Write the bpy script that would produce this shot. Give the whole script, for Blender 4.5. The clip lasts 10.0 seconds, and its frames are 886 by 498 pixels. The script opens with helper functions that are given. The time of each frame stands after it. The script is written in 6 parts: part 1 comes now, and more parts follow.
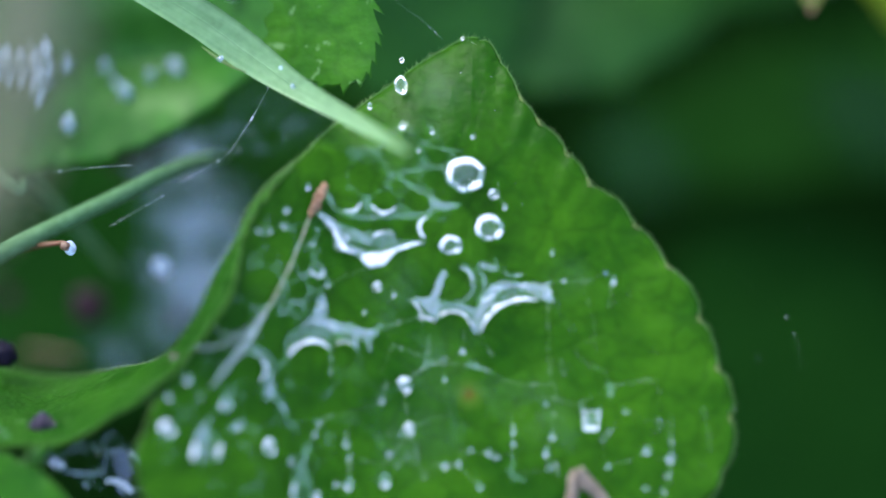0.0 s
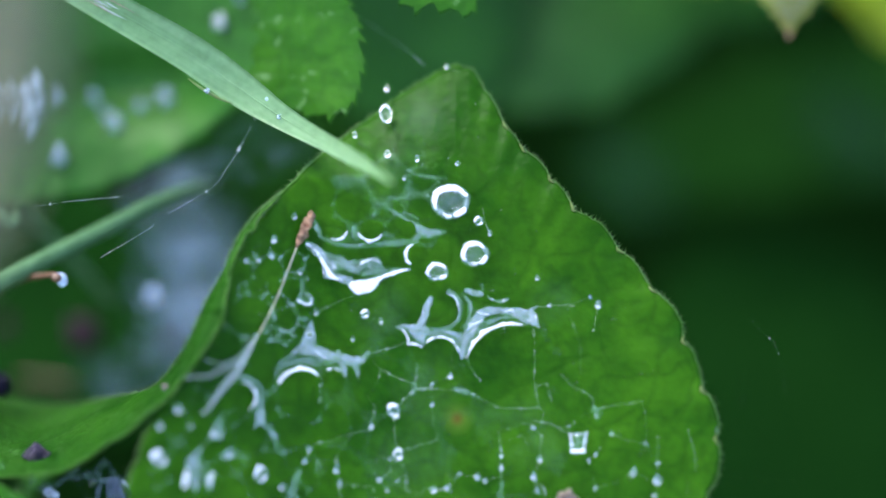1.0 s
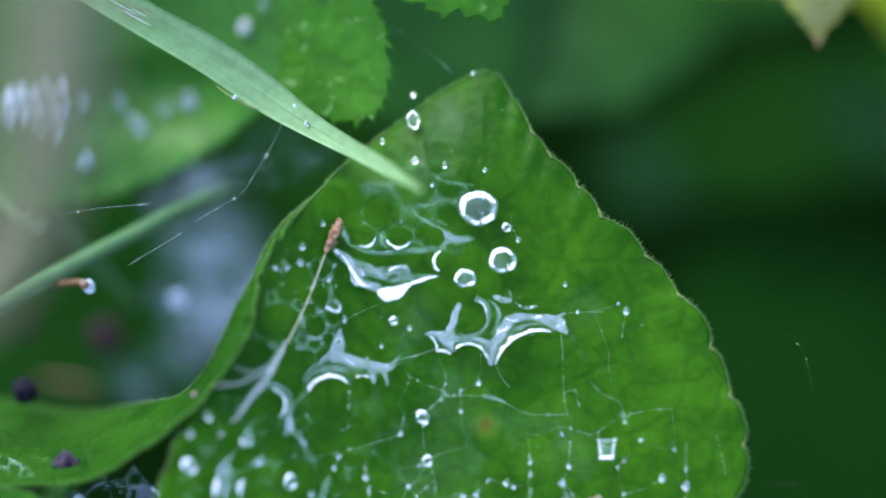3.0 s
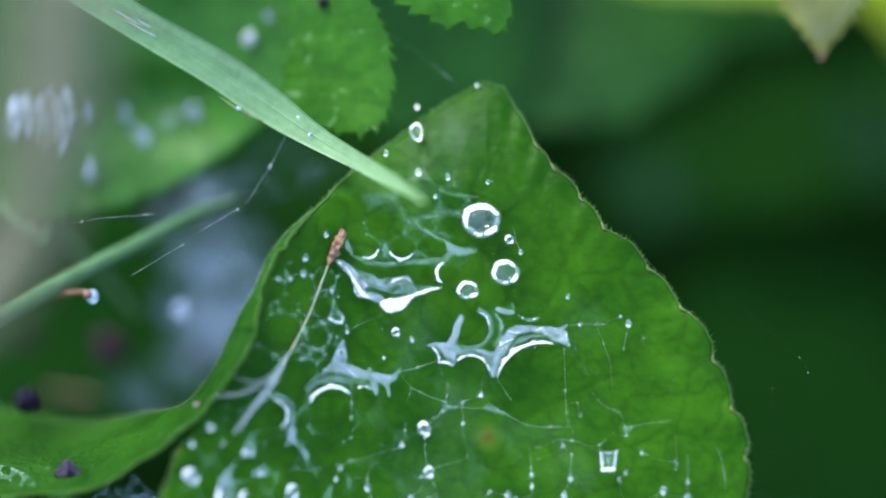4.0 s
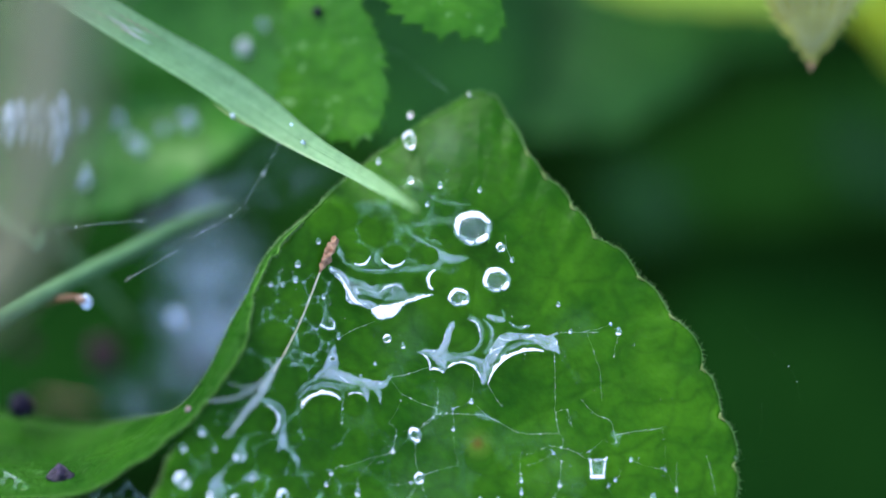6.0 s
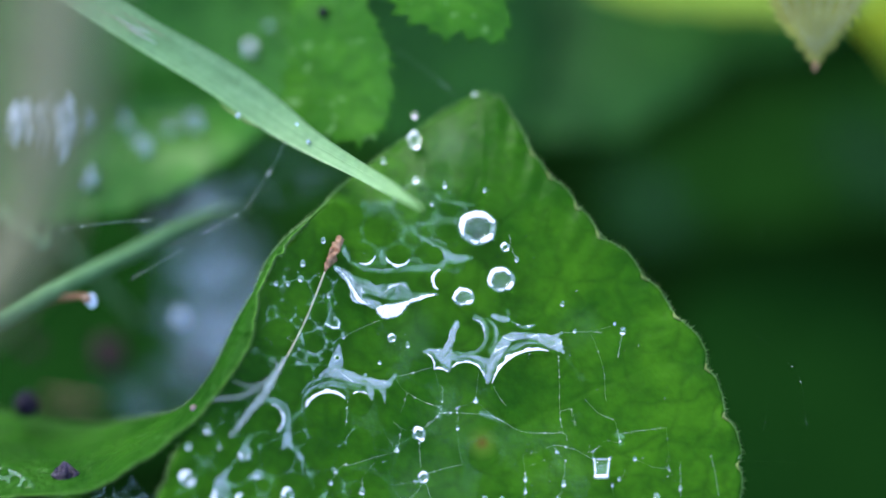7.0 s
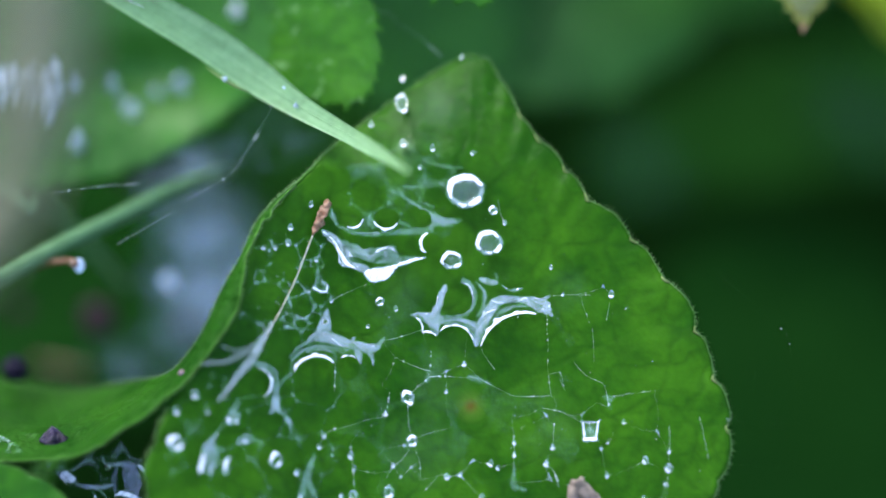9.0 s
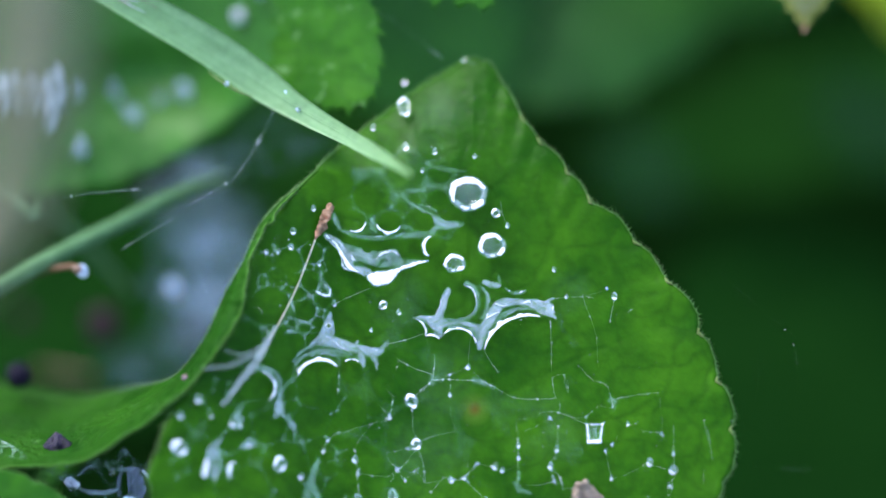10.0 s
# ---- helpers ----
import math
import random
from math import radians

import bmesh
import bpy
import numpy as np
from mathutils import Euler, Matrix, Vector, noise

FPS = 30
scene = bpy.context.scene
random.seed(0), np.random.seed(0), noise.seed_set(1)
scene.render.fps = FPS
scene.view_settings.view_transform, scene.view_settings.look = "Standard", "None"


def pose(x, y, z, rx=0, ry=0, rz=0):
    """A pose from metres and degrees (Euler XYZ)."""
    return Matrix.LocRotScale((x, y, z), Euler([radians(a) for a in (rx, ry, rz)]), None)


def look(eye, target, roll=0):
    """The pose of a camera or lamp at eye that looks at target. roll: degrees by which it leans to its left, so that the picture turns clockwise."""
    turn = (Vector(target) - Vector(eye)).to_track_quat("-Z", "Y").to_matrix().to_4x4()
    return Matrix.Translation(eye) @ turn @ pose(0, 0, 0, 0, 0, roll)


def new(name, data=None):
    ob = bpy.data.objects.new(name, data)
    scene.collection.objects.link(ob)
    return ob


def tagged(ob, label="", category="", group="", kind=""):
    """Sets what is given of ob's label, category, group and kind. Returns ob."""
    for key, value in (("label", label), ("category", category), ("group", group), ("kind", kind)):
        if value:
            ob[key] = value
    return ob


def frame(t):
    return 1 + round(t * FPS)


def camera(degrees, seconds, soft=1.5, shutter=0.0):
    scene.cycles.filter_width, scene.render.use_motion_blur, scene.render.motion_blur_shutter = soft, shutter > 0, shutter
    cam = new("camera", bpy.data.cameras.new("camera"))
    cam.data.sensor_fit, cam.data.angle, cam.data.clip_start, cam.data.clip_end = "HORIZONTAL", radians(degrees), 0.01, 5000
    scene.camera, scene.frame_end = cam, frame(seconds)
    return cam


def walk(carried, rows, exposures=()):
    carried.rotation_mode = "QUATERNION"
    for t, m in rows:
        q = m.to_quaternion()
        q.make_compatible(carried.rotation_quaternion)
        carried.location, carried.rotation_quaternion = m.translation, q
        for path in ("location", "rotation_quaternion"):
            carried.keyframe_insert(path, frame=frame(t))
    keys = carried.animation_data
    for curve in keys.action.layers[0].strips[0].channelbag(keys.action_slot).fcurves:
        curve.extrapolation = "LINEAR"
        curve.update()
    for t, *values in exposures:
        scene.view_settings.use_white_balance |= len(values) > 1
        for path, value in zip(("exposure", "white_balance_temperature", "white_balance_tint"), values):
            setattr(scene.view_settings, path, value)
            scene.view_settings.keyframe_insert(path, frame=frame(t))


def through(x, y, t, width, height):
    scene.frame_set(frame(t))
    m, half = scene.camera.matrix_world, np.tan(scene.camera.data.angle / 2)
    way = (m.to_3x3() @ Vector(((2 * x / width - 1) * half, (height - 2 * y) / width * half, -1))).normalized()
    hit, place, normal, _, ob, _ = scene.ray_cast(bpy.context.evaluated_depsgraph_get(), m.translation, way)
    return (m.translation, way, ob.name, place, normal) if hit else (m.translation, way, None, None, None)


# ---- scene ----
# All places below are in millimetres in a frame that stands on the main leaf: x across, y up along the leaf, z out of it.
VIEW_TILT, EYE_MM = 45, 232.4
FRAME = pose(0, 0, 0.15, VIEW_TILT, 0, 0)

cam = camera(16, 10.0, soft=1.8)
cam.data.dof.use_dof = True
cam.data.dof.focus_distance = 0.2325
cam.data.dof.aperture_fstop = 5.8
WALK = [
    (0, pose(0.00027, -0.16354, 0.30905, 45.002, -0.424, 0.501)),
    (0.2, pose(0.00046, -0.16313, 0.30962, 44.961, -0.154, 0.355)),
    (0.3, pose(0.00055, -0.16293, 0.30990, 44.865, 0.014, 0.316)),
    (0.5, pose(0.00073, -0.16252, 0.31046, 44.918, -0.045, -0.160)),
    (0.7, pose(0.00141, -0.16310, 0.31127, 45.053, 0.293, 0.107)),
    (0.8, pose(0.00175, -0.16340, 0.31168, 45.001, 0.418, 0.198)),
    (1, pose(0.00243, -0.16399, 0.31249, 44.960, 0.385, 0.094)),
    (1.2, pose(0.00159, -0.16361, 0.31317, 44.822, 0.302, -0.090)),
    (1.3, pose(0.00118, -0.16342, 0.31351, 44.730, 0.334, -0.109)),
    (1.5, pose(0.00035, -0.16304, 0.31419, 44.633, 0.239, -0.305)),
    (1.7, pose(0.00008, -0.16338, 0.31396, 44.748, 0.283, -0.266)),
    (1.8, pose(-0.00005, -0.16355, 0.31384, 44.766, 0.317, -0.234)),
    (2, pose(-0.00032, -0.16388, 0.31360, 44.838, 0.271, -0.284)),
    (2.2, pose(-0.00045, -0.16355, 0.31380, 44.648, 0.304, -0.234)),
    (3.3, pose(-0.00121, -0.16171, 0.31495, 44.328, 0.227, -0.221)),
    (3.5, pose(-0.00135, -0.16137, 0.31515, 44.248, 0.347, -0.085)),
    (3.7, pose(-0.00099, -0.16200, 0.31484, 44.397, 0.475, 0.188)),
    (3.8, pose(-0.00080, -0.16231, 0.31469, 44.523, 0.360, 0.145)),
    (4, pose(-0.00044, -0.16294, 0.31437, 44.784, 0.167, 0.098)),
    (4.2, pose(-0.00026, -0.16351, 0.31437, 44.831, 0.100, 0.058)),
    (4.3, pose(-0.00018, -0.16379, 0.31436, 44.814, 0.037, 0.009)),
    (4.5, pose(0.00000, -0.16436, 0.31436, 45.000, 0.000, 0.000)),
    (4.7, pose(0.00028, -0.16459, 0.31434, 45.061, 0.026, -0.027)),
    (4.8, pose(0.00042, -0.16471, 0.31433, 44.948, 0.032, -0.048)),
    (5, pose(0.00070, -0.16495, 0.31431, 45.028, 0.142, 0.009)),
    (5.2, pose(0.00063, -0.16463, 0.31442, 44.882, 0.080, 0.138)),
    (5.3, pose(0.00060, -0.16446, 0.31447, 44.832, 0.091, 0.244)),
    (5.5, pose(0.00053, -0.16414, 0.31458, 44.916, -0.000, 0.344)),
    (5.7, pose(0.00054, -0.16436, 0.31453, 45.095, 0.001, 0.378)),
    (6.8, pose(0.00055, -0.16558, 0.31426, 45.353, -0.050, 0.500)),
    (7, pose(0.00056, -0.16580, 0.31421, 45.439, -0.035, 0.547)),
    (7.2, pose(0.00130, -0.16615, 0.31349, 45.507, 0.001, 0.593)),
    (7.3, pose(0.00167, -0.16632, 0.31313, 45.521, 0.047, 0.643)),
    (7.5, pose(0.00241, -0.16667, 0.31241, 45.213, -0.233, 0.373)),
    (7.7, pose(0.00214, -0.16593, 0.31321, 44.956, -0.010, 0.371)),
    (7.8, pose(0.00201, -0.16556, 0.31361, 44.800, 0.039, 0.309)),
    (8, pose(0.00174, -0.16482, 0.31441, 44.595, 0.066, 0.113)),
    (8.2, pose(0.00171, -0.16440, 0.31461, 44.269, -0.022, 0.058)),
    (8.3, pose(0.00170, -0.16420, 0.31472, 44.294, -0.033, 0.064)),
    (8.5, pose(0.00166, -0.16379, 0.31492, 44.168, 0.053, 0.184)),
    (8.7, pose(0.00142, -0.16428, 0.31467, 44.326, -0.019, 0.178)),
    (8.8, pose(0.00130, -0.16452, 0.31455, 44.435, 0.015, 0.246)),
    (9, pose(0.00105, -0.16501, 0.31430, 44.620, 0.039, 0.337)),
    (9.2, pose(0.00054, -0.16506, 0.31433, 44.735, 0.162, 0.442)),
    (9.3, pose(0.00029, -0.16508, 0.31434, 44.747, 0.018, 0.290)),
    (9.5, pose(-0.00023, -0.16512, 0.31437, 44.636, -0.104, 0.150)),
    (9.7, pose(0.00066, -0.16526, 0.31409, 44.621, 0.133, 0.191)),
    (9.8, pose(0.00110, -0.16532, 0.31395, 44.805, 0.291, 0.251)),
    (10, pose(0.00199, -0.16546, 0.31367, 44.865, 0.506, 0.270)),
]
walk(cam, WALK)

# ---- light ----
world = bpy.data.worlds.new("overcast_sky")
scene.world = world
world.use_nodes = True
wn, wl = world.node_tree.nodes, world.node_tree.links
sky = wn.new("ShaderNodeTexSky")
sky.sky_type, sky.sun_disc = "NISHITA", False
SUN_UP, SUN_TURN = 55, -48
sky.sun_elevation, sky.sun_rotation = radians(SUN_UP), radians(SUN_TURN)
sky.air_density, sky.dust_density = 1.0, 1.3
wl.new(sky.outputs[0], wn["Background"].inputs[0])
wn["Background"].inputs[1].default_value = 0.15
sun = new("sun", bpy.data.lights.new("sun", "SUN"))
sun.data.energy, sun.data.angle, sun.data.color = 0.9, radians(24), (1.0, 0.99, 0.97)
az = radians(SUN_TURN)
sun.matrix_world = look((0, 0, 3), (-math.sin(az) * math.cos(radians(SUN_UP)), -math.cos(az) * math.cos(radians(SUN_UP)), 3 - math.sin(radians(SUN_UP))))
scene.view_settings.exposure = 2.8


# ---- materials ----
def material(name):
    m = bpy.data.materials.new(name)
    m.use_nodes = True
    return m, m.node_tree.nodes, m.node_tree.links, m.node_tree.nodes["Principled BSDF"]


def tex(nodes, links, kind, scale, **more):
    where = nodes.new("ShaderNodeTexCoord")
    t = nodes.new(kind)
    links.new(where.outputs["Object"], t.inputs["Vector"])
    t.inputs["Scale"].default_value = scale
    for key, value in more.items():
        t.inputs[key].default_value = value
    return t


def ramp(nodes, links, source, stops):
    r = nodes.new("ShaderNodeValToRGB")
    while len(r.color_ramp.elements) < len(stops):
        r.color_ramp.elements.new(0.5)
    for e, (at, colour) in zip(r.color_ramp.elements, stops):
        e.position, e.color = at, (*colour, 1)
    links.new(source, r.inputs[0])
    return r


def mixed(nodes, links, kind, factor, a, b):
    m = nodes.new("ShaderNodeMix")
    m.data_type, m.blend_type = "RGBA", kind
    for k, v in ((0, factor), (6, a), (7, b)):
        if isinstance(v, (int, float)):
            m.inputs[k].default_value = v
        elif isinstance(v, tuple):
            m.inputs[k].default_value = (*v, 1)
        else:
            links.new(v, m.inputs[k])
    return m.outputs[2]


def leaf_material(name, dark, light, vein, rough=0.42, through=0.25, vein_scale=330, bump=0.14, spots=None, gloss=0.03, stain=None, stripes=None):
    m, n, l, b = material(name)
    big = tex(n, l, "ShaderNodeTexNoise", 170, Detail=5)
    fine = tex(n, l, "ShaderNodeTexNoise", 1500, Detail=6)
    cells = tex(n, l, "ShaderNodeTexVoronoi", vein_scale)
    cells.feature = "DISTANCE_TO_EDGE"
    warp = tex(n, l, "ShaderNodeTexNoise", 260, Detail=2)
    add = n.new("ShaderNodeVectorMath")
    add.operation = "MULTIPLY_ADD"
    l.new(warp.outputs["Color"], add.inputs[0])
    add.inputs[1].default_value = (0.004, 0.004, 0.004)
    l.new(cells.inputs["Vector"].links[0].from_socket, add.inputs[2])
    l.new(add.outputs[0], cells.inputs["Vector"])
    body = ramp(n, l, big.outputs[0], ((0.34, dark), (0.66, light)))
    net = ramp(n, l, cells.outputs[0], ((0.0, (1, 1, 1)), (0.15, (0, 0, 0))))
    col = mixed(n, l, "MIX", 0.0, body.outputs[0], vein)
    fac = n.new("ShaderNodeMath")
    fac.operation = "MULTIPLY"
    l.new(net.outputs[0], fac.inputs[0])
    fac.inputs[1].default_value = 0.36
    l.new(fac.outputs[0], col.node.inputs[0])
    grain = ramp(n, l, fine.outputs[0], ((0.3, (0.87, 0.88, 0.87)), (0.7, (1.11, 1.10, 1.11))))
    col = mixed(n, l, "MULTIPLY", 1.0, col, grain.outputs[0])
    if stripes is not None:
        lay = n.new("ShaderNodeMapping")
        lay.vector_type = "TEXTURE"
        lay.inputs["Rotation"].default_value = (0, 0, radians(stripes))
        lay.inputs["Scale"].default_value = (1 / 60, 1 / 2600, 1 / 60)
        l.new(n.new("ShaderNodeTexCoord").outputs["Object"], lay.inputs["Vector"])
        lines = n.new("ShaderNodeTexNoise")
        lines.inputs["Scale"].default_value, lines.inputs["Detail"].default_value = 1.0, 3
        l.new(lay.outputs[0], lines.inputs["Vector"])
        band = ramp(n, l, lines.outputs[0], ((0.35, (0.86, 0.90, 0.84)), (0.65, (1.10, 1.06, 1.10))))
        col = mixed(n, l, "MULTIPLY", 1.0, col, band.outputs[0])
    if spots:
        patch = tex(n, l, "ShaderNodeTexNoise", spots[1], Detail=3)
        where = ramp(n, l, patch.outputs[0], ((spots[2], (0, 0, 0)), (spots[2] + 0.12, (1, 1, 1))))
        col = mixed(n, l, "MIX", where.outputs[0], col, spots[0])
    if stain:
        spot = n.new("ShaderNodeVectorMath")
        spot.operation = "DISTANCE"
        l.new(n.new("ShaderNodeTexCoord").outputs["Object"], spot.inputs[0])
        spot.inputs[1].default_value = [v * 0.001 for v in stain]
        wide = n.new("ShaderNodeMath")
        wide.operation = "MULTIPLY"
        l.new(spot.outputs["Value"], wide.inputs[0])
        wide.inputs[1].default_value = 700
        halo = ramp(n, l, wide.outputs[0], ((0.35, (1, 1, 1)), (0.95, (0, 0, 0))))
        core = ramp(n, l, wide.outputs[0], ((0.1, (0.85, 0.85, 0.85)), (0.45, (0, 0, 0))))
        col = mixed(n, l, "MIX", halo.outputs[0], col, (0.045, 0.10, 0.008))
        col = mixed(n, l, "MIX", core.outputs[0], col, (0.075, 0.045, 0.008))
    l.new(col, b.inputs["Base Color"])
    b.inputs["Roughness"].default_value = rough
    b.inputs["Specular IOR Level"].default_value = gloss
    height = n.new("ShaderNodeMath")
    height.operation = "MULTIPLY_ADD"
    l.new(cells.outputs[0], height.inputs[0])
    height.inputs[1].default_value = 1.2
    l.new(fine.outputs[0], height.inputs[2])
    relief = n.new("ShaderNodeBump")
    relief.inputs["Strength"].default_value, relief.inputs["Distance"].default_value = bump, 0.0004
    l.new(height.outputs[0], relief.inputs["Height"])
    l.new(relief.outputs[0], b.inputs["Normal"])
    back = n.new("ShaderNodeBsdfTranslucent")
    l.new(col, back.inputs[0])
    mix = n.new("ShaderNodeMixShader")
    mix.inputs[0].default_value = through
    l.new(b.outputs[0], mix.inputs[1])
    l.new(back.outputs[0], mix.inputs[2])
    l.new(mix.outputs[0], n["Material Output"].inputs[0])
    return m


def plain_material(name, a, b_colour, scale, rough, bump=0.3, metal=0.0, spec=0.5):
    m, n, l, b = material(name)
    t = tex(n, l, "ShaderNodeTexNoise", scale, Detail=6)
    f = tex(n, l, "ShaderNodeTexNoise", scale * 7, Detail=4)
    c = ramp(n, l, t.outputs[0], ((0.3, a), (0.7, b_colour)))
    l.new(mixed(n, l, "MULTIPLY", 0.5, c.outputs[0], f.outputs["Color"]), b.inputs["Base Color"])
    b.inputs["Roughness"].default_value, b.inputs["Metallic"].default_value = rough, metal
    b.inputs["Specular IOR Level"].default_value = spec
    relief = n.new("ShaderNodeBump")
    relief.inputs["Strength"].default_value, relief.inputs["Distance"].default_value = bump, 0.0003
    l.new(f.outputs[0], relief.inputs["Height"])
    l.new(relief.outputs[0], b.inputs["Normal"])
    return m


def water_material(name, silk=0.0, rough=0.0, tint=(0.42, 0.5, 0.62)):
    """Clear water, with a share of pale silk colour that paints its bright glints."""
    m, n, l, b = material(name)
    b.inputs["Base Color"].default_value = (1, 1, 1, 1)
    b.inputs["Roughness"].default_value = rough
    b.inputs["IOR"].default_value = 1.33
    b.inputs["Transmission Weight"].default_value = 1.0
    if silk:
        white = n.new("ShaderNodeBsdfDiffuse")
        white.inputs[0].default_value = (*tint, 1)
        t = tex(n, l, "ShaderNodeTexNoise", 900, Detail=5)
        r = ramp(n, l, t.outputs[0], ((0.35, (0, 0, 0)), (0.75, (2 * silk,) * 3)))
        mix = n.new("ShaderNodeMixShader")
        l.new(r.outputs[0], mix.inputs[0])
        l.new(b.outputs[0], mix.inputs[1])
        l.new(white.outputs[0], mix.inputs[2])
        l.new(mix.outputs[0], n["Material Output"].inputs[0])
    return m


LEAF = leaf_material("violet_leaf_green", (0.0085, 0.048, 0.0013), (0.025, 0.090, 0.0026), (0.006, 0.034, 0.001), stain=(2.04, -13.62, 0.6), gloss=0.05, bump=0.26)
UNDERSIDE = leaf_material("leaf_underside", (0.0062, 0.042, 0.002), (0.017, 0.074, 0.0045), (0.02, 0.07, 0.008), rough=0.5, through=0.35, bump=0.9, spots=((0.035, 0.10, 0.02), 1100, 0.63))
BACK_LEAF = leaf_material("back_leaf_green", (0.0062, 0.040, 0.0042), (0.0145, 0.070, 0.009), (0.005, 0.03, 0.003), gloss=0.12)
MID_LEAF = leaf_material("broad_leaf_green", (0.019, 0.092, 0.009), (0.038, 0.135, 0.017), (0.012, 0.058, 0.007), gloss=0.12)
SERRATE = leaf_material("serrate_leaf_green", (0.011, 0.066, 0.003), (0.028, 0.108, 0.0045), (0.010, 0.05, 0.003), bump=0.22, vein_scale=330, gloss=0.1, spots=((0.09, 0.18, 0.06), 900, 0.645))
# shade on the deeper leaves is put into these three darker greens
DEEP = leaf_material("leaf_green_darkened_for_shade", (0.0034, 0.0195, 0.0020), (0.0062, 0.031, 0.0036), (0.002, 0.015, 0.0015), rough=0.55, gloss=0.01)
DIM = leaf_material("leaf_green_half_darkened_for_shade", (0.0032, 0.022, 0.0018), (0.006, 0.034, 0.0034), (0.003, 0.02, 0.002), rough=0.5, gloss=0.02)
DARKEST = leaf_material("leaf_green_blackened_for_shade", (0.0008, 0.006, 0.0004), (0.0014, 0.009, 0.0007), (0.001, 0.006, 0.0006), rough=0.6, gloss=0.008)
YELLOW = leaf_material("yellowing_leaf", (0.108, 0.122, 0.024), (0.158, 0.172, 0.044), (0.10, 0.09, 0.03))
PALE_RIB = leaf_material("whitish_leaf_rib", (0.13, 0.15, 0.08), (0.18, 0.20, 0.12), (0.15, 0.16, 0.09))
YELLOW_GREEN = leaf_material("yellow_green_leaf", (0.115, 0.185, 0.022), (0.17, 0.24, 0.034), (0.07, 0.11, 0.02))
BRIGHT_YELLOW = leaf_material("bright_yellow_leaf", (0.125, 0.180, 0.009), (0.175, 0.230, 0.015), (0.14, 0.14, 0.03))
GRASS = leaf_material("grass_green", (0.131, 0.246, 0.102), (0.160, 0.284, 0.130), (0.15, 0.28, 0.118), rough=0.4, through=0.4, vein_scale=900, bump=0.1, gloss=0.3, stripes=-31)
GLAND = leaf_material("pale_leaf_notch", (0.07, 0.11, 0.03), (0.11, 0.15, 0.05), (0.09, 0.10, 0.04))
RIM = leaf_material("pale_leaf_rim", (0.045, 0.13, 0.014), (0.06, 0.155, 0.024), (0.06, 0.12, 0.03))
HAIR = leaf_material("pale_leaf_hair", (0.11, 0.20, 0.07), (0.16, 0.26, 0.11), (0.15, 0.24, 0.10), through=0.5)
STRAW = plain_material("dry_straw", (0.146, 0.138, 0.080), (0.226, 0.215, 0.137), 300, 0.7, spec=0.1)
BROWN = plain_material("brown_husk", (0.20, 0.085, 0.045), (0.50, 0.31, 0.20), 2600, 0.7, bump=0.9, spec=0.2)
GREYBROWN = plain_material("grey_brown_litter", (0.12, 0.085, 0.06), (0.30, 0.22, 0.165), 1800, 0.7, bump=0.8)
STEM = leaf_material("grass_stem_green", (0.065, 0.135, 0.06), (0.085, 0.16, 0.075), (0.04, 0.1, 0.03), vein_scale=900)
PURPLE = plain_material("dark_purple_seed", (0.004, 0.003, 0.008), (0.012, 0.009, 0.021), 1100, 0.35, bump=0.5, spec=0.06)
ORANGE = plain_material("orange_stalk", (0.085, 0.034, 0.014), (0.13, 0.055, 0.024), 500, 0.5)
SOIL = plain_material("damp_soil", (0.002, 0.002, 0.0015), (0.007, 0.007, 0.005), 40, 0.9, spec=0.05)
SILK = plain_material("pale_silk", (0.38, 0.42, 0.43), (0.52, 0.56, 0.57), 2000, 0.4)
# the lighter lilac tone stands in for the highlight on the facets
FRAGMENT = plain_material("purple_fragment", (0.003, 0.0012, 0.005), (0.040, 0.020, 0.062), 1100, 0.28, bump=1.0, spec=0.4)
REDDISH = plain_material("wine_red_seed", (0.014, 0.004, 0.009), (0.028, 0.008, 0.016), 600, 0.7, spec=0.1)
FIBRE = leaf_material("yellow_green_fibre", (0.09, 0.14, 0.045), (0.13, 0.19, 0.065), (0.1, 0.1, 0.03))
PINKISH = plain_material("pinkish_scrap", (0.150, 0.084, 0.102), (0.210, 0.120, 0.144), 900, 0.6)
# the pale colour in BEAD, GLINT and MILKY stands in for sky glints
BEAD = water_material("bead_with_painted_sheen", silk=0.34, tint=(0.34, 0.42, 0.58))
WATER = water_material("clear_water")
DROPLET = water_material("faintly_silky_drop", silk=0.012, tint=(0.5, 0.6, 0.75))
GLINT = water_material("rain_drop_with_painted_glint", silk=0.36, tint=(0.66, 0.78, 0.95))
MILKY = water_material("water_whitened_for_glints", silk=0.5, tint=(0.80, 0.87, 0.95))
NET = water_material("thin_water_net", silk=0.02)


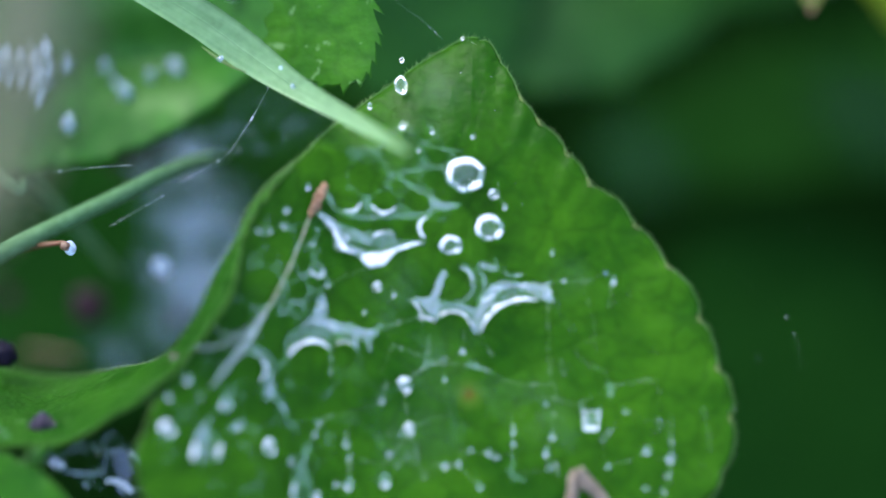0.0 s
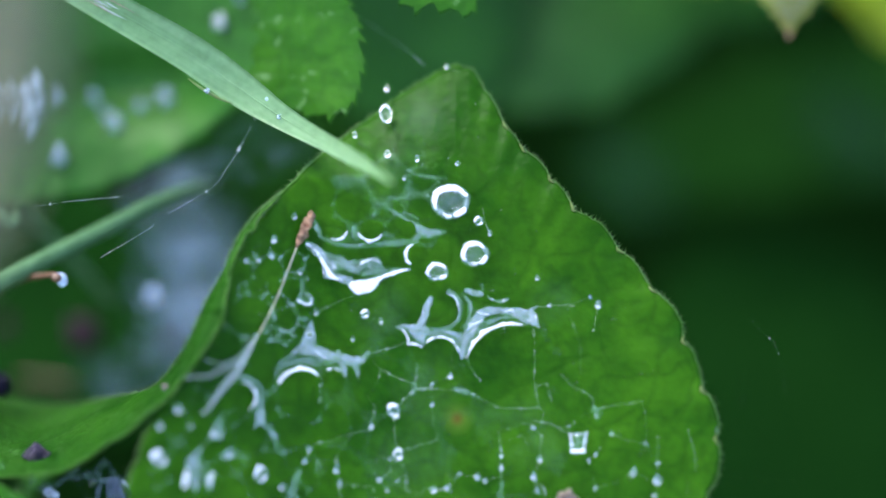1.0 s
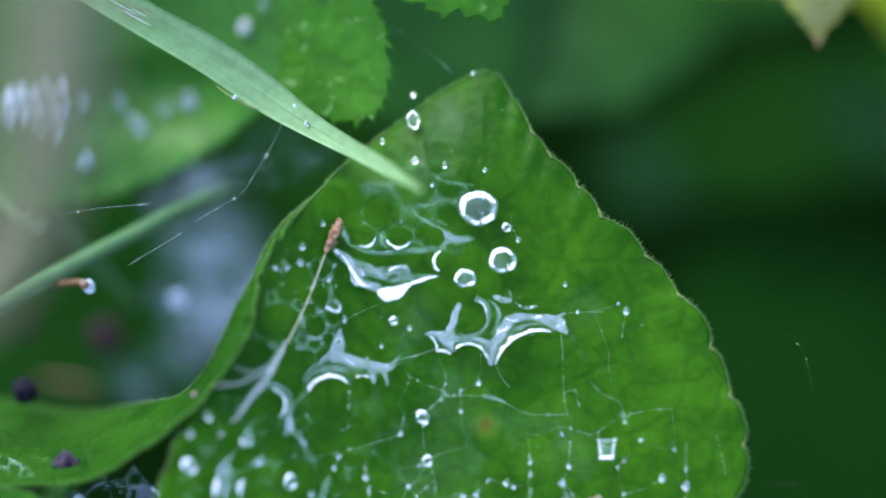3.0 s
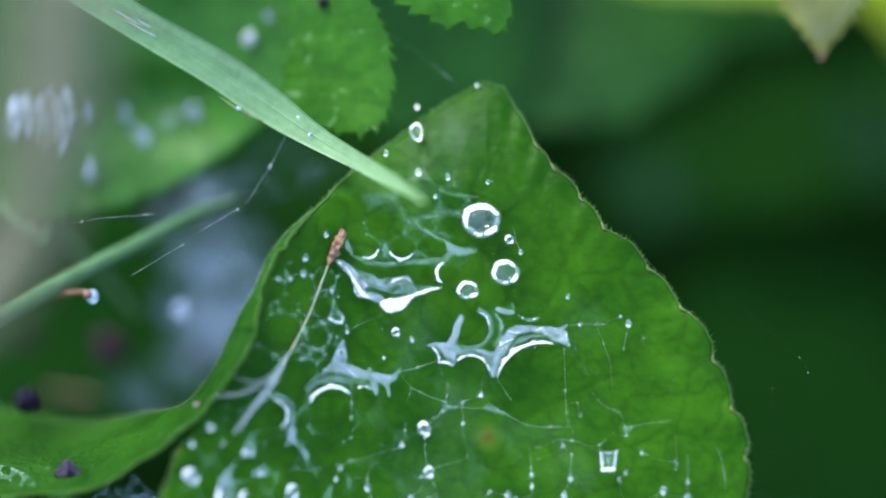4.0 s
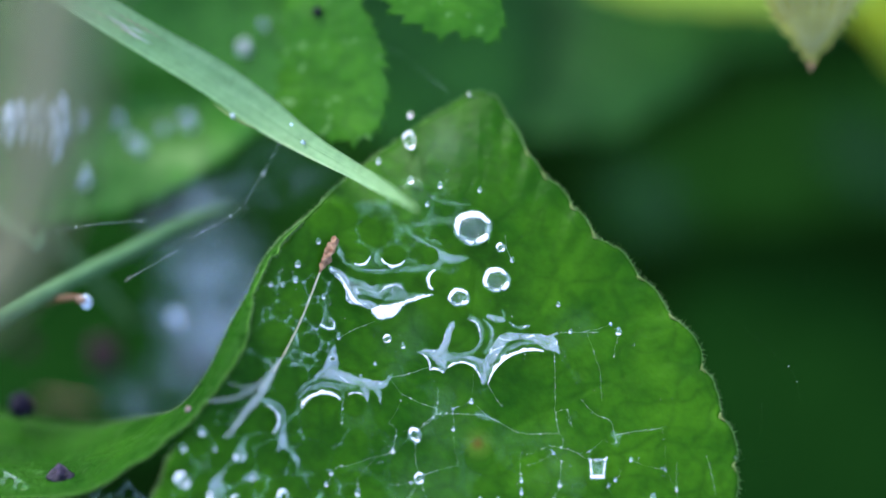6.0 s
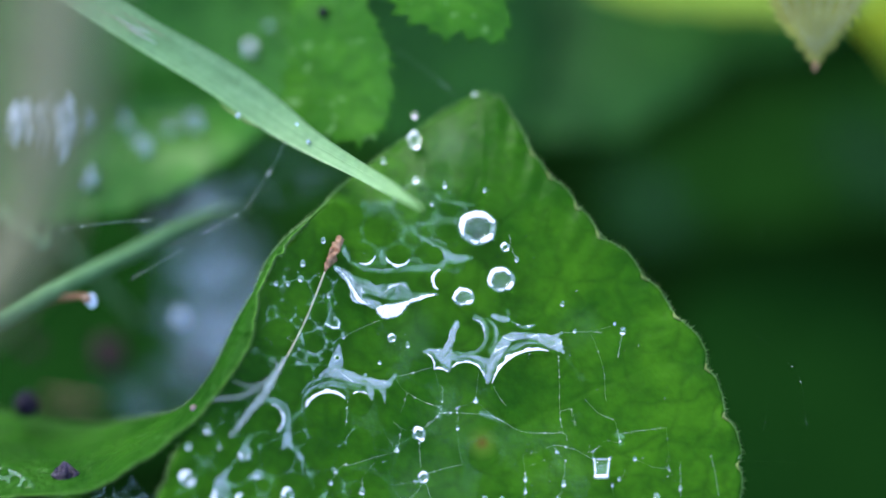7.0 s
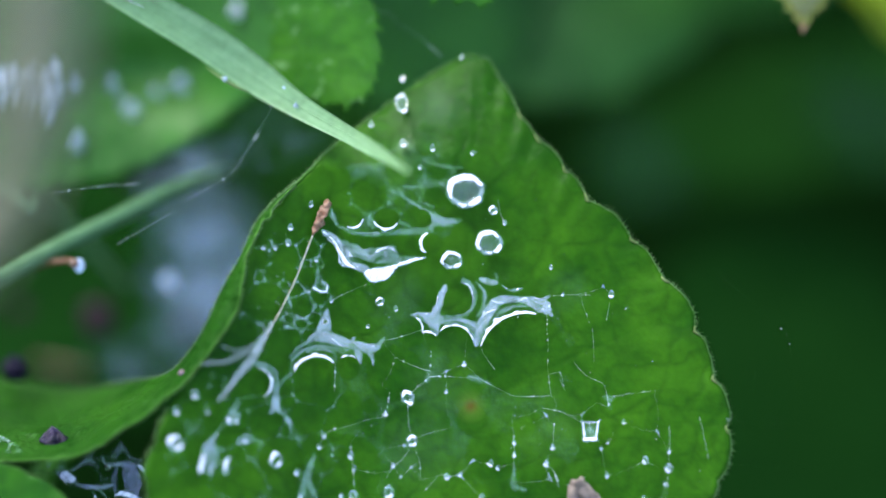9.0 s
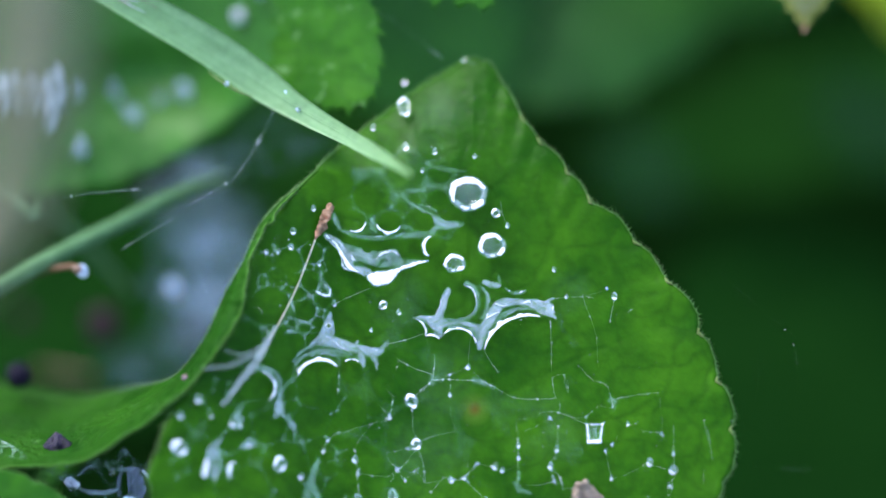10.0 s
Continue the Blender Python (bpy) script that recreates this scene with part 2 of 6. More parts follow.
def veil_material(name, thin, full, haze=None):
    """A sheet of water with silk and painted sheen on it; the mesh tells how much of these lies where."""
    m, n, l, b = material(name)
    haze = haze or thin
    amount = n.new("ShaderNodeAttribute")
    amount.attribute_name = "silk"
    grain = tex(n, l, "ShaderNodeTexNoise", 1300, Detail=4)
    uneven = ramp(n, l, grain.outputs[0], ((0.32, (0.45,) * 3), (0.7, (1.3,) * 3)))
    share = n.new("ShaderNodeMath")
    share.operation, share.use_clamp = "MULTIPLY", True
    l.new(amount.outputs["Fac"], share.inputs[0])
    l.new(uneven.outputs[0], share.inputs[1])
    colour = ramp(n, l, amount.outputs["Fac"], ((0.05, haze), (0.3, thin), (0.42, thin), (0.72, full)))
    l.new(colour.outputs[0], b.inputs["Base Color"])
    b.inputs["Roughness"].default_value = 0.35
    b.inputs["Specular IOR Level"].default_value = 0.4
    relief = n.new("ShaderNodeBump")
    relief.inputs["Strength"].default_value, relief.inputs["Distance"].default_value = 0.5, 0.00012
    l.new(grain.outputs[0], relief.inputs["Height"])
    l.new(relief.outputs[0], b.inputs["Normal"])
    clear = n.new("ShaderNodeBsdfTransparent")
    shine = n.new("ShaderNodeBsdfGlossy")
    shine.inputs["Roughness"].default_value = 0.12
    l.new(relief.outputs[0], shine.inputs["Normal"])
    wet = n.new("ShaderNodeMixShader")
    coat = n.new("ShaderNodeMath")
    coat.operation = "MULTIPLY"
    l.new(share.outputs[0], coat.inputs[0])
    coat.inputs[1].default_value = 0.12
    l.new(coat.outputs[0], wet.inputs[0])
    l.new(clear.outputs[0], wet.inputs[1])
    l.new(shine.outputs[0], wet.inputs[2])
    mix = n.new("ShaderNodeMixShader")
    l.new(share.outputs[0], mix.inputs[0])
    l.new(wet.outputs[0], mix.inputs[1])
    l.new(b.outputs[0], mix.inputs[2])
    l.new(mix.outputs[0], n["Material Output"].inputs[0])
    return m


# bluish sky sheen and white highlights of the water are painted in here
VEIL = veil_material("water_with_painted_sheen", (0.208, 0.265, 0.288), (0.62, 0.63, 0.68), (0.12, 0.30, 0.15))
FROTH = veil_material("bluish_froth", (0.15, 0.21, 0.295), (0.4, 0.45, 0.5))
VIOLET = veil_material("violet_grey_water", (0.10, 0.115, 0.20), (0.4, 0.42, 0.5))
TUFT = veil_material("feathery_silk", (0.24, 0.27, 0.27), (0.34, 0.37, 0.37))


# ---- building helpers ----
from mathutils import geometry


def at(x, y, z):
    """A point z mm out from the focus sheet, in line with (x, y) on it; in metres."""
    k = (1 - z / EYE_MM) * 0.001
    return Vector((x * k, y * k, z * 0.001))


def mesh_of(name, verts, faces, smooth=True):
    me = bpy.data.meshes.new(name)
    me.from_pydata([tuple(v) for v in verts], [], faces)
    if smooth:
        me.polygons.foreach_set("use_smooth", [True] * len(me.polygons))
    me.update()
    return me


def thing(name, label, category, group="", kind=""):
    ob = new(name)
    ob.matrix_world = FRAME
    ob.empty_display_size = 0.005
    return tagged(ob, label, category, group, kind)


def solo(name, me, mat, label, category, group="", kind=""):
    ob = new(name, me)
    me.materials.append(mat)
    ob.matrix_world = FRAME
    return tagged(ob, label, category, group, kind)


def part(name, me, mat, parent, label="", kind=""):
    ob = new(name, me)
    if not me.materials:
        me.materials.append(mat)
    ob.parent = parent
    return tagged(ob, label, kind=kind)


def curve_points(points, count, closed=False, even=True):
    """A smooth line through control points (rows of any width), evenly resampled."""
    p = np.array(points, float)
    n = len(p)
    q = np.vstack([p[-1], p, p[0], p[1]]) if closed else np.vstack([2 * p[0] - p[1], p, 2 * p[-1] - p[-2]])
    out = []
    for i in range(n if closed else n - 1):
        a, b, c, d = q[i:i + 4]
        for s in np.linspace(0, 1, 24, endpoint=False):
            out.append(0.5 * (2 * b + (c - a) * s + (2 * a - 5 * b + 4 * c - d) * s * s + (3 * b - a - 3 * c + d) * s ** 3))
    out.append(p[0] if closed else p[-1])
    out = np.array(out)
    if not even:
        want = np.linspace(0, len(out) - 1, count)
        return np.stack([np.interp(want, np.arange(len(out)), out[:, k]) for k in range(out.shape[1])], 1), 0.0
    length = np.r_[0, np.cumsum(np.linalg.norm(np.diff(out, axis=0), axis=1))]
    want = np.linspace(0, length[-1], count, endpoint=not closed)
    return np.stack([np.interp(want, length, out[:, k]) for k in range(out.shape[1])], 1), length[-1]


def tube(points, radii, sides=8, cap=True):
    """A closed tube along points in metres."""
    pts = [Vector(p) for p in points]
    verts, faces = [], []
    up = Vector((0.13, 0.31, 0.94))
    for i, p in enumerate(pts):
        way = (pts[min(i + 1, len(pts) - 1)] - pts[max(i - 1, 0)]).normalized()
        a = way.cross(up).normalized()
        b = way.cross(a)
        for k in range(sides):
            w = 2 * math.pi * k / sides
            verts.append(p + (a * math.cos(w) + b * math.sin(w)) * radii[i])
    for i in range(len(pts) - 1):
        for k in range(sides):
            j = (k + 1) % sides
            faces.append((i * sides + k, i * sides + j, (i + 1) * sides + j, (i + 1) * sides + k))
    if cap:
        faces.append(tuple(range(sides - 1, -1, -1)))
        faces.append(tuple(range((len(pts) - 1) * sides, len(pts) * sides)))
    return verts, faces


def merged(pieces):
    verts, faces = [], []
    for v, f in pieces:
        o = len(verts)
        verts += [tuple(x) for x in v]
        faces += [tuple(i + o for i in q) for q in f]
    return verts, faces


def thick(verts, faces, rim, depth):
    """Gives a sheet a back, depth metres behind it, and closes it along the rim, a closed run of its vertices."""
    n = len(verts)
    back = [(x, y, z - depth) for x, y, z in verts]
    side = [(rim[i], rim[i - 1], rim[i - 1] + n, rim[i] + n) for i in range(len(rim))]
    return list(map(tuple, verts)) + back, faces + [tuple(i + n for i in reversed(f)) for f in faces] + side


def ripple(x, y, scale, seed=0):
    return noise.noise(Vector((x * scale + seed * 7.3, y * scale - seed * 3.1, seed * 1.7)))


def leaf_blade(name, outline, depth_at, teeth=2.9, bite=0.35, sharp=False, rings=26, around=480, veins=0.12, hub=None, thickness=0.00025, seed=0, base=None, notches=(), calm=None, flutter=0.12):
    """A leaf inside a closed margin line: toothed margin, sunken veins that fan out from the base, thickness. Returns the mesh and its margin."""
    edge, length = curve_points(outline, around, True)
    hub = np.array(hub if hub is not None else edge.mean(0), float)
    rng = random.Random(seed)
    cuts = sorted(int(np.argmin(((edge - np.array(p)) ** 2).sum(1))) for p in notches)
    step = teeth / length * around
    cuts = [0.0] + [float(c) for c in cuts]
    while cuts[-1] < around - 1.5 * step:
        cuts.append(cuts[-1] + step * (rng.uniform(0.5, 1.5) if sharp else rng.uniform(0.75, 1.25)))
    cuts.append(float(around))
    out_way = edge - hub
    out_way /= np.linalg.norm(out_way, axis=1, keepdims=True)
    shift = np.zeros(around)
    turn = np.zeros(around)
    for a, b in zip(cuts, cuts[1:]):
        size = bite * rng.uniform(0.75, 1.2) * min(1.3, (b - a) / step)
        for i in range(math.ceil(a), min(around, math.ceil(b))):
            f = (i - a) / max(b - a, 1e-6)
            wave = (f ** 1.6 if sharp else 1.25 * (1 - abs(2 * f ** 0.85 - 1) ** 2.2) - 0.2) - 0.7
            shift[i] = size * wave + 0.02 * math.sin(1.7 * i) + 0.35 * bite * noise.noise(Vector((i * length / around * 1.3, seed, 0.5)))
            turn[i] = math.sin(2 * math.pi * f)
    if calm is not None:
        shift[int(np.argmin(((edge - np.array(calm)) ** 2).sum(1))):] *= 0.3
    verts = [at(*hub, depth_at(*hub))]
    base = np.array(base if base is not None else hub + (edge[0] - hub) * -0.8, float)
    main = edge[0] - base
    reach = np.linalg.norm(main)
    main = main / reach
    for r in range(1, rings + 1):
        w = (r / rings) ** 0.85
        for i in range(around):
            x, y = hub + (edge[i] - hub) * w + out_way[i] * shift[i] * w ** 12
            along = (x - base[0]) * main[0] + (y - base[1]) * main[1]
            across = (x - base[0]) * main[1] - (y - base[1]) * main[0] + 0.5 * ripple(x, y, 0.15, seed + 2)
            side_vein = (along - 0.85 * abs(across) + 0.02 * across * across + 0.4 * ripple(x, y, 0.3, seed + 3)) / (reach / 6.5)
            near = abs(side_vein - round(side_vein)) * reach / 6.5
            groove = -veins * max(math.exp(-(across / 0.35) ** 2), 0.7 * math.exp(-(near / 0.3) ** 2)) * (1.15 - w)
            z = depth_at(x, y) + groove + 0.10 * ripple(x, y, 0.55, seed) + 0.25 * ripple(x, y, 0.16, seed + 1)
            z += flutter * turn[i] * w ** 10
            verts.append(at(x, y, z))
    faces = [(0, 1 + i, 1 + (i + 1) % around) for i in range(around)]
    for r in range(rings - 1):
        a, b = 1 + r * around, 1 + (r + 1) * around
        faces += [(a + i, b + i, b + (i + 1) % around, a + (i + 1) % around) for i in range(around)]
    rim = list(range(1 + (rings - 1) * around, 1 + rings * around))
    margin = [Vector(verts[i]) for i in rim]
    v, f = thick(verts, faces, rim, thickness)
    return mesh_of(name, v, f), margin, out_way


def hairs(margin, ways, step, length, seed, keep=lambda p: True):
    """Fine hairs that stand out from a margin."""
    rng = random.Random(seed)
    pieces = []
    for i in range(len(margin) - 1):
        a, b = margin[i], margin[i + 1]
        for _ in range(max(1, round((b - a).length * 1000 / step))):
            if not keep(a):
                continue
            p = a.lerp(b, rng.random())
            lean = rng.uniform(-0.9, 0.9)
            w = Vector((ways[i][0], ways[i][1], 0))
            w = (w + Vector((-w.y, w.x, 0)) * lean + Vector((0, 0, rng.uniform(-0.5, 0.7)))).normalized()
            h = length * rng.uniform(0.5, 1.2) * 0.001
            side = w.cross(Vector((0, 0, 1))).normalized() * 0.000022
            bend = Vector((0, 0, 1)) * rng.uniform(-0.2, 0.2) * h
            up = Vector((0, 0, 0.000018))
            pieces.append(([p - side, p + side, p + up, p + w * h * 0.6 + bend * 0.4 + side * 0.4, p + w * h * 0.6 + bend * 0.4 - side * 0.4 + up * 0.4, p + w * h + bend],
                           [(0, 1, 3), (1, 2, 3), (2, 4, 3), (2, 0, 4), (0, 3, 4), (3, 5, 4), (3, 4, 5)]))
    return merged(pieces)


def to_ground(x, y, z, seed=0, mm=0.6, lean=(0, 0)):
    """A stalk from a point of a leaf down to the soil."""
    top = at(x, y, z)
    inv = FRAME.inverted()
    foot = FRAME @ top
    foot = Vector((foot.x + lean[0], foot.y + lean[1], -0.003))
    low = inv @ foot
    pts = []
    for k in range(13):
        s = k / 12
        p = top.lerp(low, s)
        bow = math.sin(math.pi * s) * 0.006
        pts.append(p + Vector((bow * math.sin(seed), bow * math.cos(seed) * 0.5, -bow * 0.3)))
    return tube(pts, [0.001 * mm * (0.8 + 0.5 * k / 12) for k in range(13)], 8)


# ---- ground ----
def ground():
    verts, faces = [], []
    radii = [0.0] + [0.03 * 1.22 ** k for k in range(62)]
    n = 48
    for r in radii:
        for k in range(n):
            w = 2 * math.pi * k / n
            x, y = r * math.cos(w), r * math.sin(w)
            verts.append((x, y, 0.012 * noise.noise(Vector((x * 9, y * 9, 0))) * min(1, r * 4) - 0.006))
    for i in range(len(radii) - 1):
        for k in range(n):
            faces.append((i * n + k, (i + 1) * n + k, (i + 1) * n + (k + 1) % n, i * n + (k + 1) % n))
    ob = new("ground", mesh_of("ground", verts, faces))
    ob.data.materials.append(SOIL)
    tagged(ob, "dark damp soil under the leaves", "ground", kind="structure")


ground()


# ---- main leaf ----
def roll(x):
    """How far the leaf rolls up towards its folded edge."""
    return 2.4 * math.tanh(max(0.0, -7.5 - x) / 5.8) ** 2


def sag(x, y):
    """How far the leaf droops along its edge behind the grass tip."""
    return 0.07 * max(0.0, y - 4) * max(0.0, 2 - x)


def leaf_z(x, y):
    return -0.13 * y - 1.2 - 0.018 * max(0.0, y - 1) ** 2 + (0.003 if x > 4 else 0.0045) * (x - 4) ** 2 + roll(x) - sag(x, y)


def smooth_fall(s):
    return max(0.0, min(1.0, 4 - 4 * s))


def main_leaf():
    leaf = thing("violet_leaf", "green hairy-edged violet leaf carrying a wet web", "leaf")
    outline = [(2.54, 12.21), (4.33, 10.25), (5.88, 7.46), (8.58, 4.54), (10.79, 1.71), (13.17, -0.12), (15.62, -3.17), (18.12, -6.21), (19.79, -10.5),
               (21.17, -14.54), (20.46, -19.33), (16.5, -23.71), (9, -27.04), (-0.17, -28.29), (-11, -27.04), (-18.92, -23.71), (-21.75, -20.38), (-21.75, -17.46),
               (-19.96, -13.5), (-18.08, -10.38), (-16, -6.62), (-14.75, -3.29), (-13.71, -0.46), (-11.83, 1.71), (-8.5, 5.12), (-4.33, 8.38), (-0.17, 11.29)]
    me, margin, ways = leaf_blade("blade", outline, leaf_z, teeth=3.7, bite=0.3, rings=44, around=1300, veins=0.085, hub=(0.67, -13.29), seed=4, base=(0.67, -27.04),
                                    notches=[(4.21, 10.38), (5.54, 7.75), (7.12, 6.21), (8.92, 3.79), (10.67, 1.83), (13.96, -1.21), (16.17, -4.38), (18.46, -8.17), (19.96, -11.67), (20.88, -15.29), (20.25, -19.12)], calm=(-11, 2.54))
    for x, y in [(5.54, 7.75), (7.12, 6.21), (8.92, 3.79), (10.67, 1.83), (13.96, -1.21), (16.17, -4.38), (18.46, -8.17), (19.96, -11.67), (20.88, -15.29)]:
        p = min(margin, key=lambda q: (q - at(x, y, leaf_z(x, y))).length)
        k = margin.index(p)
        line = [margin[k + j] + Vector((0, 0, 0.00003)) for j in range(-4, 5)]
        v, f = tube(line, [0.00003 + 0.00009 * math.sin(math.pi * j / 8) for j in range(9)], 8)
        part("tooth_tip", mesh_of("tooth_tip", v, f), GLAND, leaf, "pale swollen notch of the leaf edge")
    rim_line = [p + Vector((0, 0, -0.0001)) for p in margin[:720]]
    v, f = tube(rim_line, [0.00007] * len(rim_line), 6)
    part("leaf_rim", mesh_of("leaf_rim", v, f), RIM, leaf, "thin pale rim of the leaf")
    near = [p for p in margin[900:] if p.x > -0.0125 and p.y > 0.0012]
    v, f = tube(near, [0.00006] * len(near), 6)
    part("leaf_rim", mesh_of("leaf_rim", v, f), RIM, leaf)
    part("blade", me, LEAF, leaf)
    v, f = hairs(margin, ways, 0.075, 0.48, 5, lambda p: p.x > -0.0128 and p.y > 0.0006 or p.x > -0.0075 or p.y < -0.0135)
    part("margin_hair", mesh_of("margin_hair", v, f), HAIR, leaf, "short pale hairs along the leaf edge", "stuff")
    # the margin that is rolled over towards the eye and widens into the basal lobe
    fold = [(-11.0, 2.75, -0.55), (-12.35, 1.63, -0.12), (-13.1, 0.78, 0.08), (-13.9, -0.3, 0.15), (-15.08, -2.88, 0.25), (-16.25, -4.96, 0.3), (-18.08, -8.79, 0.4), (-20.25, -11.21, -3), (-23.29, -11.96, -9), (-26.42, -12.46, -13), (-29.33, -12.38, -15), (-32.67, -11.71, -15), (-37.25, -10.79, -15)]
    lip = [(-10.95, 2.68, -0.5), (-12.2, 1.45, 0.05), (-12.8, 0.55, 0.4), (-13.55, -0.45, 0.8), (-14.5, -2.75, 1.4), (-14.95, -5.58, 2.2), (-16.55, -8.54, 3.0), (-18.17, -10.88, 3.2), (-20.79, -13.42, 3.6), (-23.92, -15.58, 3.6), (-26.83, -17.29, 3.5), (-31, -17.71, 3.3), (-37.25, -18.29, 3.2)]
    rows, cols = 300, 22
    a, _ = curve_points(fold, rows, even=False)
    b, _ = curve_points(lip, rows, even=False)
    verts, edge, ways = [], [], []
    for i in range(rows):
        s = i / rows * 30
        d = b[i][:2] - a[i][:2]
        d = d / (np.linalg.norm(d) + 1e-6)
        tooth = (0.14 * (abs(math.sin(math.pi * s * 0.5 + ripple(i * 0.02, 0, 1.0, 4))) ** 0.6 - 0.5) + 0.25 * ripple(i * 0.06, 2, 1.0, 6)) * min(1, i / 60)
        wide = np.linalg.norm(b[i] - a[i])
        for k in range(cols):
            w = k / (cols - 1)
            p = a[i] * (1 - w) + b[i] * w
            x, y = p[:2] + d * tooth * w ** 6
            bulge = math.sin(math.pi * w) * min(1.0, wide * 0.22)
            verts.append(at(x, y, p[2] + roll(x) * smooth_fall(i / rows) + bulge + 0.10 * ripple(x, y, 0.9, 8) * min(1, wide) + 0.07 * ripple(x, y, 3.0, 12) + 0.2 * ripple(x, y, 1.3, 13) * w + 0.2 * ripple(x, y, 0.25, 9) * min(1, wide * 0.3)))
        edge.append(Vector(verts[-1]))
        ways.append(d)
    faces = [(i * cols + k, (i + 1) * cols + k, (i + 1) * cols + k + 1, i * cols + k + 1) for i in range(rows - 1) for k in range(cols - 1)]
    rim = [i * cols for i in range(rows)] + [(rows - 1) * cols + k for k in range(1, cols)] + [i * cols + cols - 1 for i in range(rows - 2, -1, -1)] + list(range(cols - 2, 0, -1))
    v, f = thick(verts, faces, rim[::-1], 0.0002)
    part("curled_margin", mesh_of("curled_margin", v, f), UNDERSIDE, leaf, "paler rolled-over leaf edge")
    v, f = tube(edge, [0.00006] * len(edge), 6)
    part("leaf_rim", mesh_of("leaf_rim", v, f), RIM, leaf)
    v, f = hairs(edge, ways, 0.04, 0.36, 6)
    part("curled_margin_hair", mesh_of("curled_margin_hair", v, f), HAIR, leaf, "", "stuff")
    outer = [Vector(verts[i * cols]) for i in range(rows)]
    v, f = hairs(outer, [-w for w in ways], 0.05, 0.3, 16)
    part("curled_margin_hair", mesh_of("curled_margin_hair", v, f), HAIR, leaf, "", "stuff")
    v, f = to_ground(0.67, -26.62, 3.0, 1, 1.2, (0.0, 0.01))
    part("stalk", mesh_of("stalk", v, f), UNDERSIDE, leaf)


main_leaf()


# ---- neighbouring leaves ----
def simple_leaf(name, label, outline, depth, tilt, mat, stalk, teeth=3.0, bite=0.3, sharp=False, seed=1, rings=20, around=360, hair=0.0, cup=0.0, veins=0.12, lean=(0.02, 0.19), warp=lambda x, y: 0.0):
    """A leaf at a depth (mm), tilted by so many mm per mm in x and y."""
    leaf = thing(name, label, "leaf")
    mid = np.array(outline).mean(0)

    def z(x, y):
        return depth + tilt[0] * (x - mid[0]) + tilt[1] * (y - mid[1]) + cup * ((x - mid[0]) ** 2 + (y - mid[1]) ** 2) + warp(x, y)
    me, margin, ways = leaf_blade("blade", outline, z, teeth, bite, sharp, rings, around, veins, None, 0.00025, seed, flutter=0.02 if sharp else 0.12)
    part("blade", me, mat, leaf)
    if hair:
        v, f = hairs(margin, ways, 0.15, hair, seed)
        part("margin_hair", mesh_of("margin_hair", v, f), HAIR, leaf, "", "stuff")
    v, f = to_ground(*stalk, z(*stalk) - 0.3, seed, 0.9, lean)
    part("stalk", mesh_of("stalk", v, f), mat, leaf)
    return leaf


simple_leaf("violet_leaf", "small round green leaf below the basal lobe",
            [(-39.33, -19.33), (-35.17, -18.04), (-31.83, -18.29), (-29.33, -19.46), (-27.46, -21), (-26.21, -23.71), (-30.17, -27.88), (-37.67, -27.04)], 6.0, (0.05, -0.1), SERRATE, (-32.67, -24.12), 3, 0.15, seed=11, hair=0.2)

def darkening_hollow(x, y):
    """A hollow shaped into the broad leaf so that its slope darkens the patch below the grass."""
    return -2.4 * math.exp(-((x + 21.5) / 5.0) ** 4 - ((y - 10.9) / 2.3) ** 2)


simple_leaf("violet_leaf", "broad green leaf dotted with rain drops",
            [(-43.08, 15.88), (-37.67, 24.62), (-26.42, 27.54), (-15.17, 26.71), (-11, 20.88), (-11, 14.62), (-13.08, 10.46), (-15.67, 8.04), (-19.75, 5.29), (-24.12, 3.38), (-28.92, 2.54), (-35.17, 2.54), (-41, 6.71)],
            -19, (0.05, 0.02), MID_LEAF, (-30.17, 20.88), 3, 0.25, seed=12, cup=0.025, warp=darkening_hollow)
simple_leaf("serrate_leaf", "bright green leaf with a saw-toothed edge",
            [(-7.25, 23.38), (-6.5, 19.62), (-5.67, 17.12), (-4.83, 14.83), (-4.58, 12.12), (-5.17, 9.54), (-6.83, 8.29), (-9.54, 8.58), (-11.4, 9.3), (-13.2, 10.6), (-12.9, 14.62), (-12.7, 19.21), (-12.5, 24.21), (-10.2, 26.29)],
            -6.5, (0.35, -0.1), SERRATE, (-11, 20.88), 1.35, 0.75, True, seed=13, veins=0.07, around=900)
simple_leaf("serrate_leaf", "toothed green leaf tip above the violet leaf",
            [(3.17, 23.38), (4.08, 19.21), (3.5, 15.88), (1.29, 16.21), (-0.79, 16.21), (-3.08, 17.04), (-4.96, 18.38), (-7.25, 20.88), (-7.67, 24.62), (-2.67, 26.29)],
            -4.5, (0.0, -0.1), SERRATE, (-1.83, 21.71), 1.5, 0.7, True, seed=14, veins=0.07, around=900)
simple_leaf("backdrop_leaf", "large smooth green leaf in shade behind",
            [(-9.33, 26.71), (4.83, 29.21), (21.5, 27.54), (30.67, 21.29), (28.2, 17.0), (24.4, 15.4), (20.4, 14.7), (17.6, 12.6), (14.9, 10.8), (11.4, 9.0), (3.17, 8.79), (-3.5, 8.38), (-7.67, 12.54)],
            -46, (0.1, -0.3), BACK_LEAF, (4.83, 22.54), 6, 0.4, seed=15)
simple_leaf("backdrop_leaf", "green leaf hanging with its face turned down",
            [(-9.33, 25.04), (4, 25.88), (6.5, 20.04), (5.88, 13.79), (3.58, 9.42), (-0.17, 8.17), (-6, 8.79), (-8.5, 15.88)],
            -44, (-0.1, -0.05), BACK_LEAF, (-3.5, 21.71), 6, 0.4, seed=19)
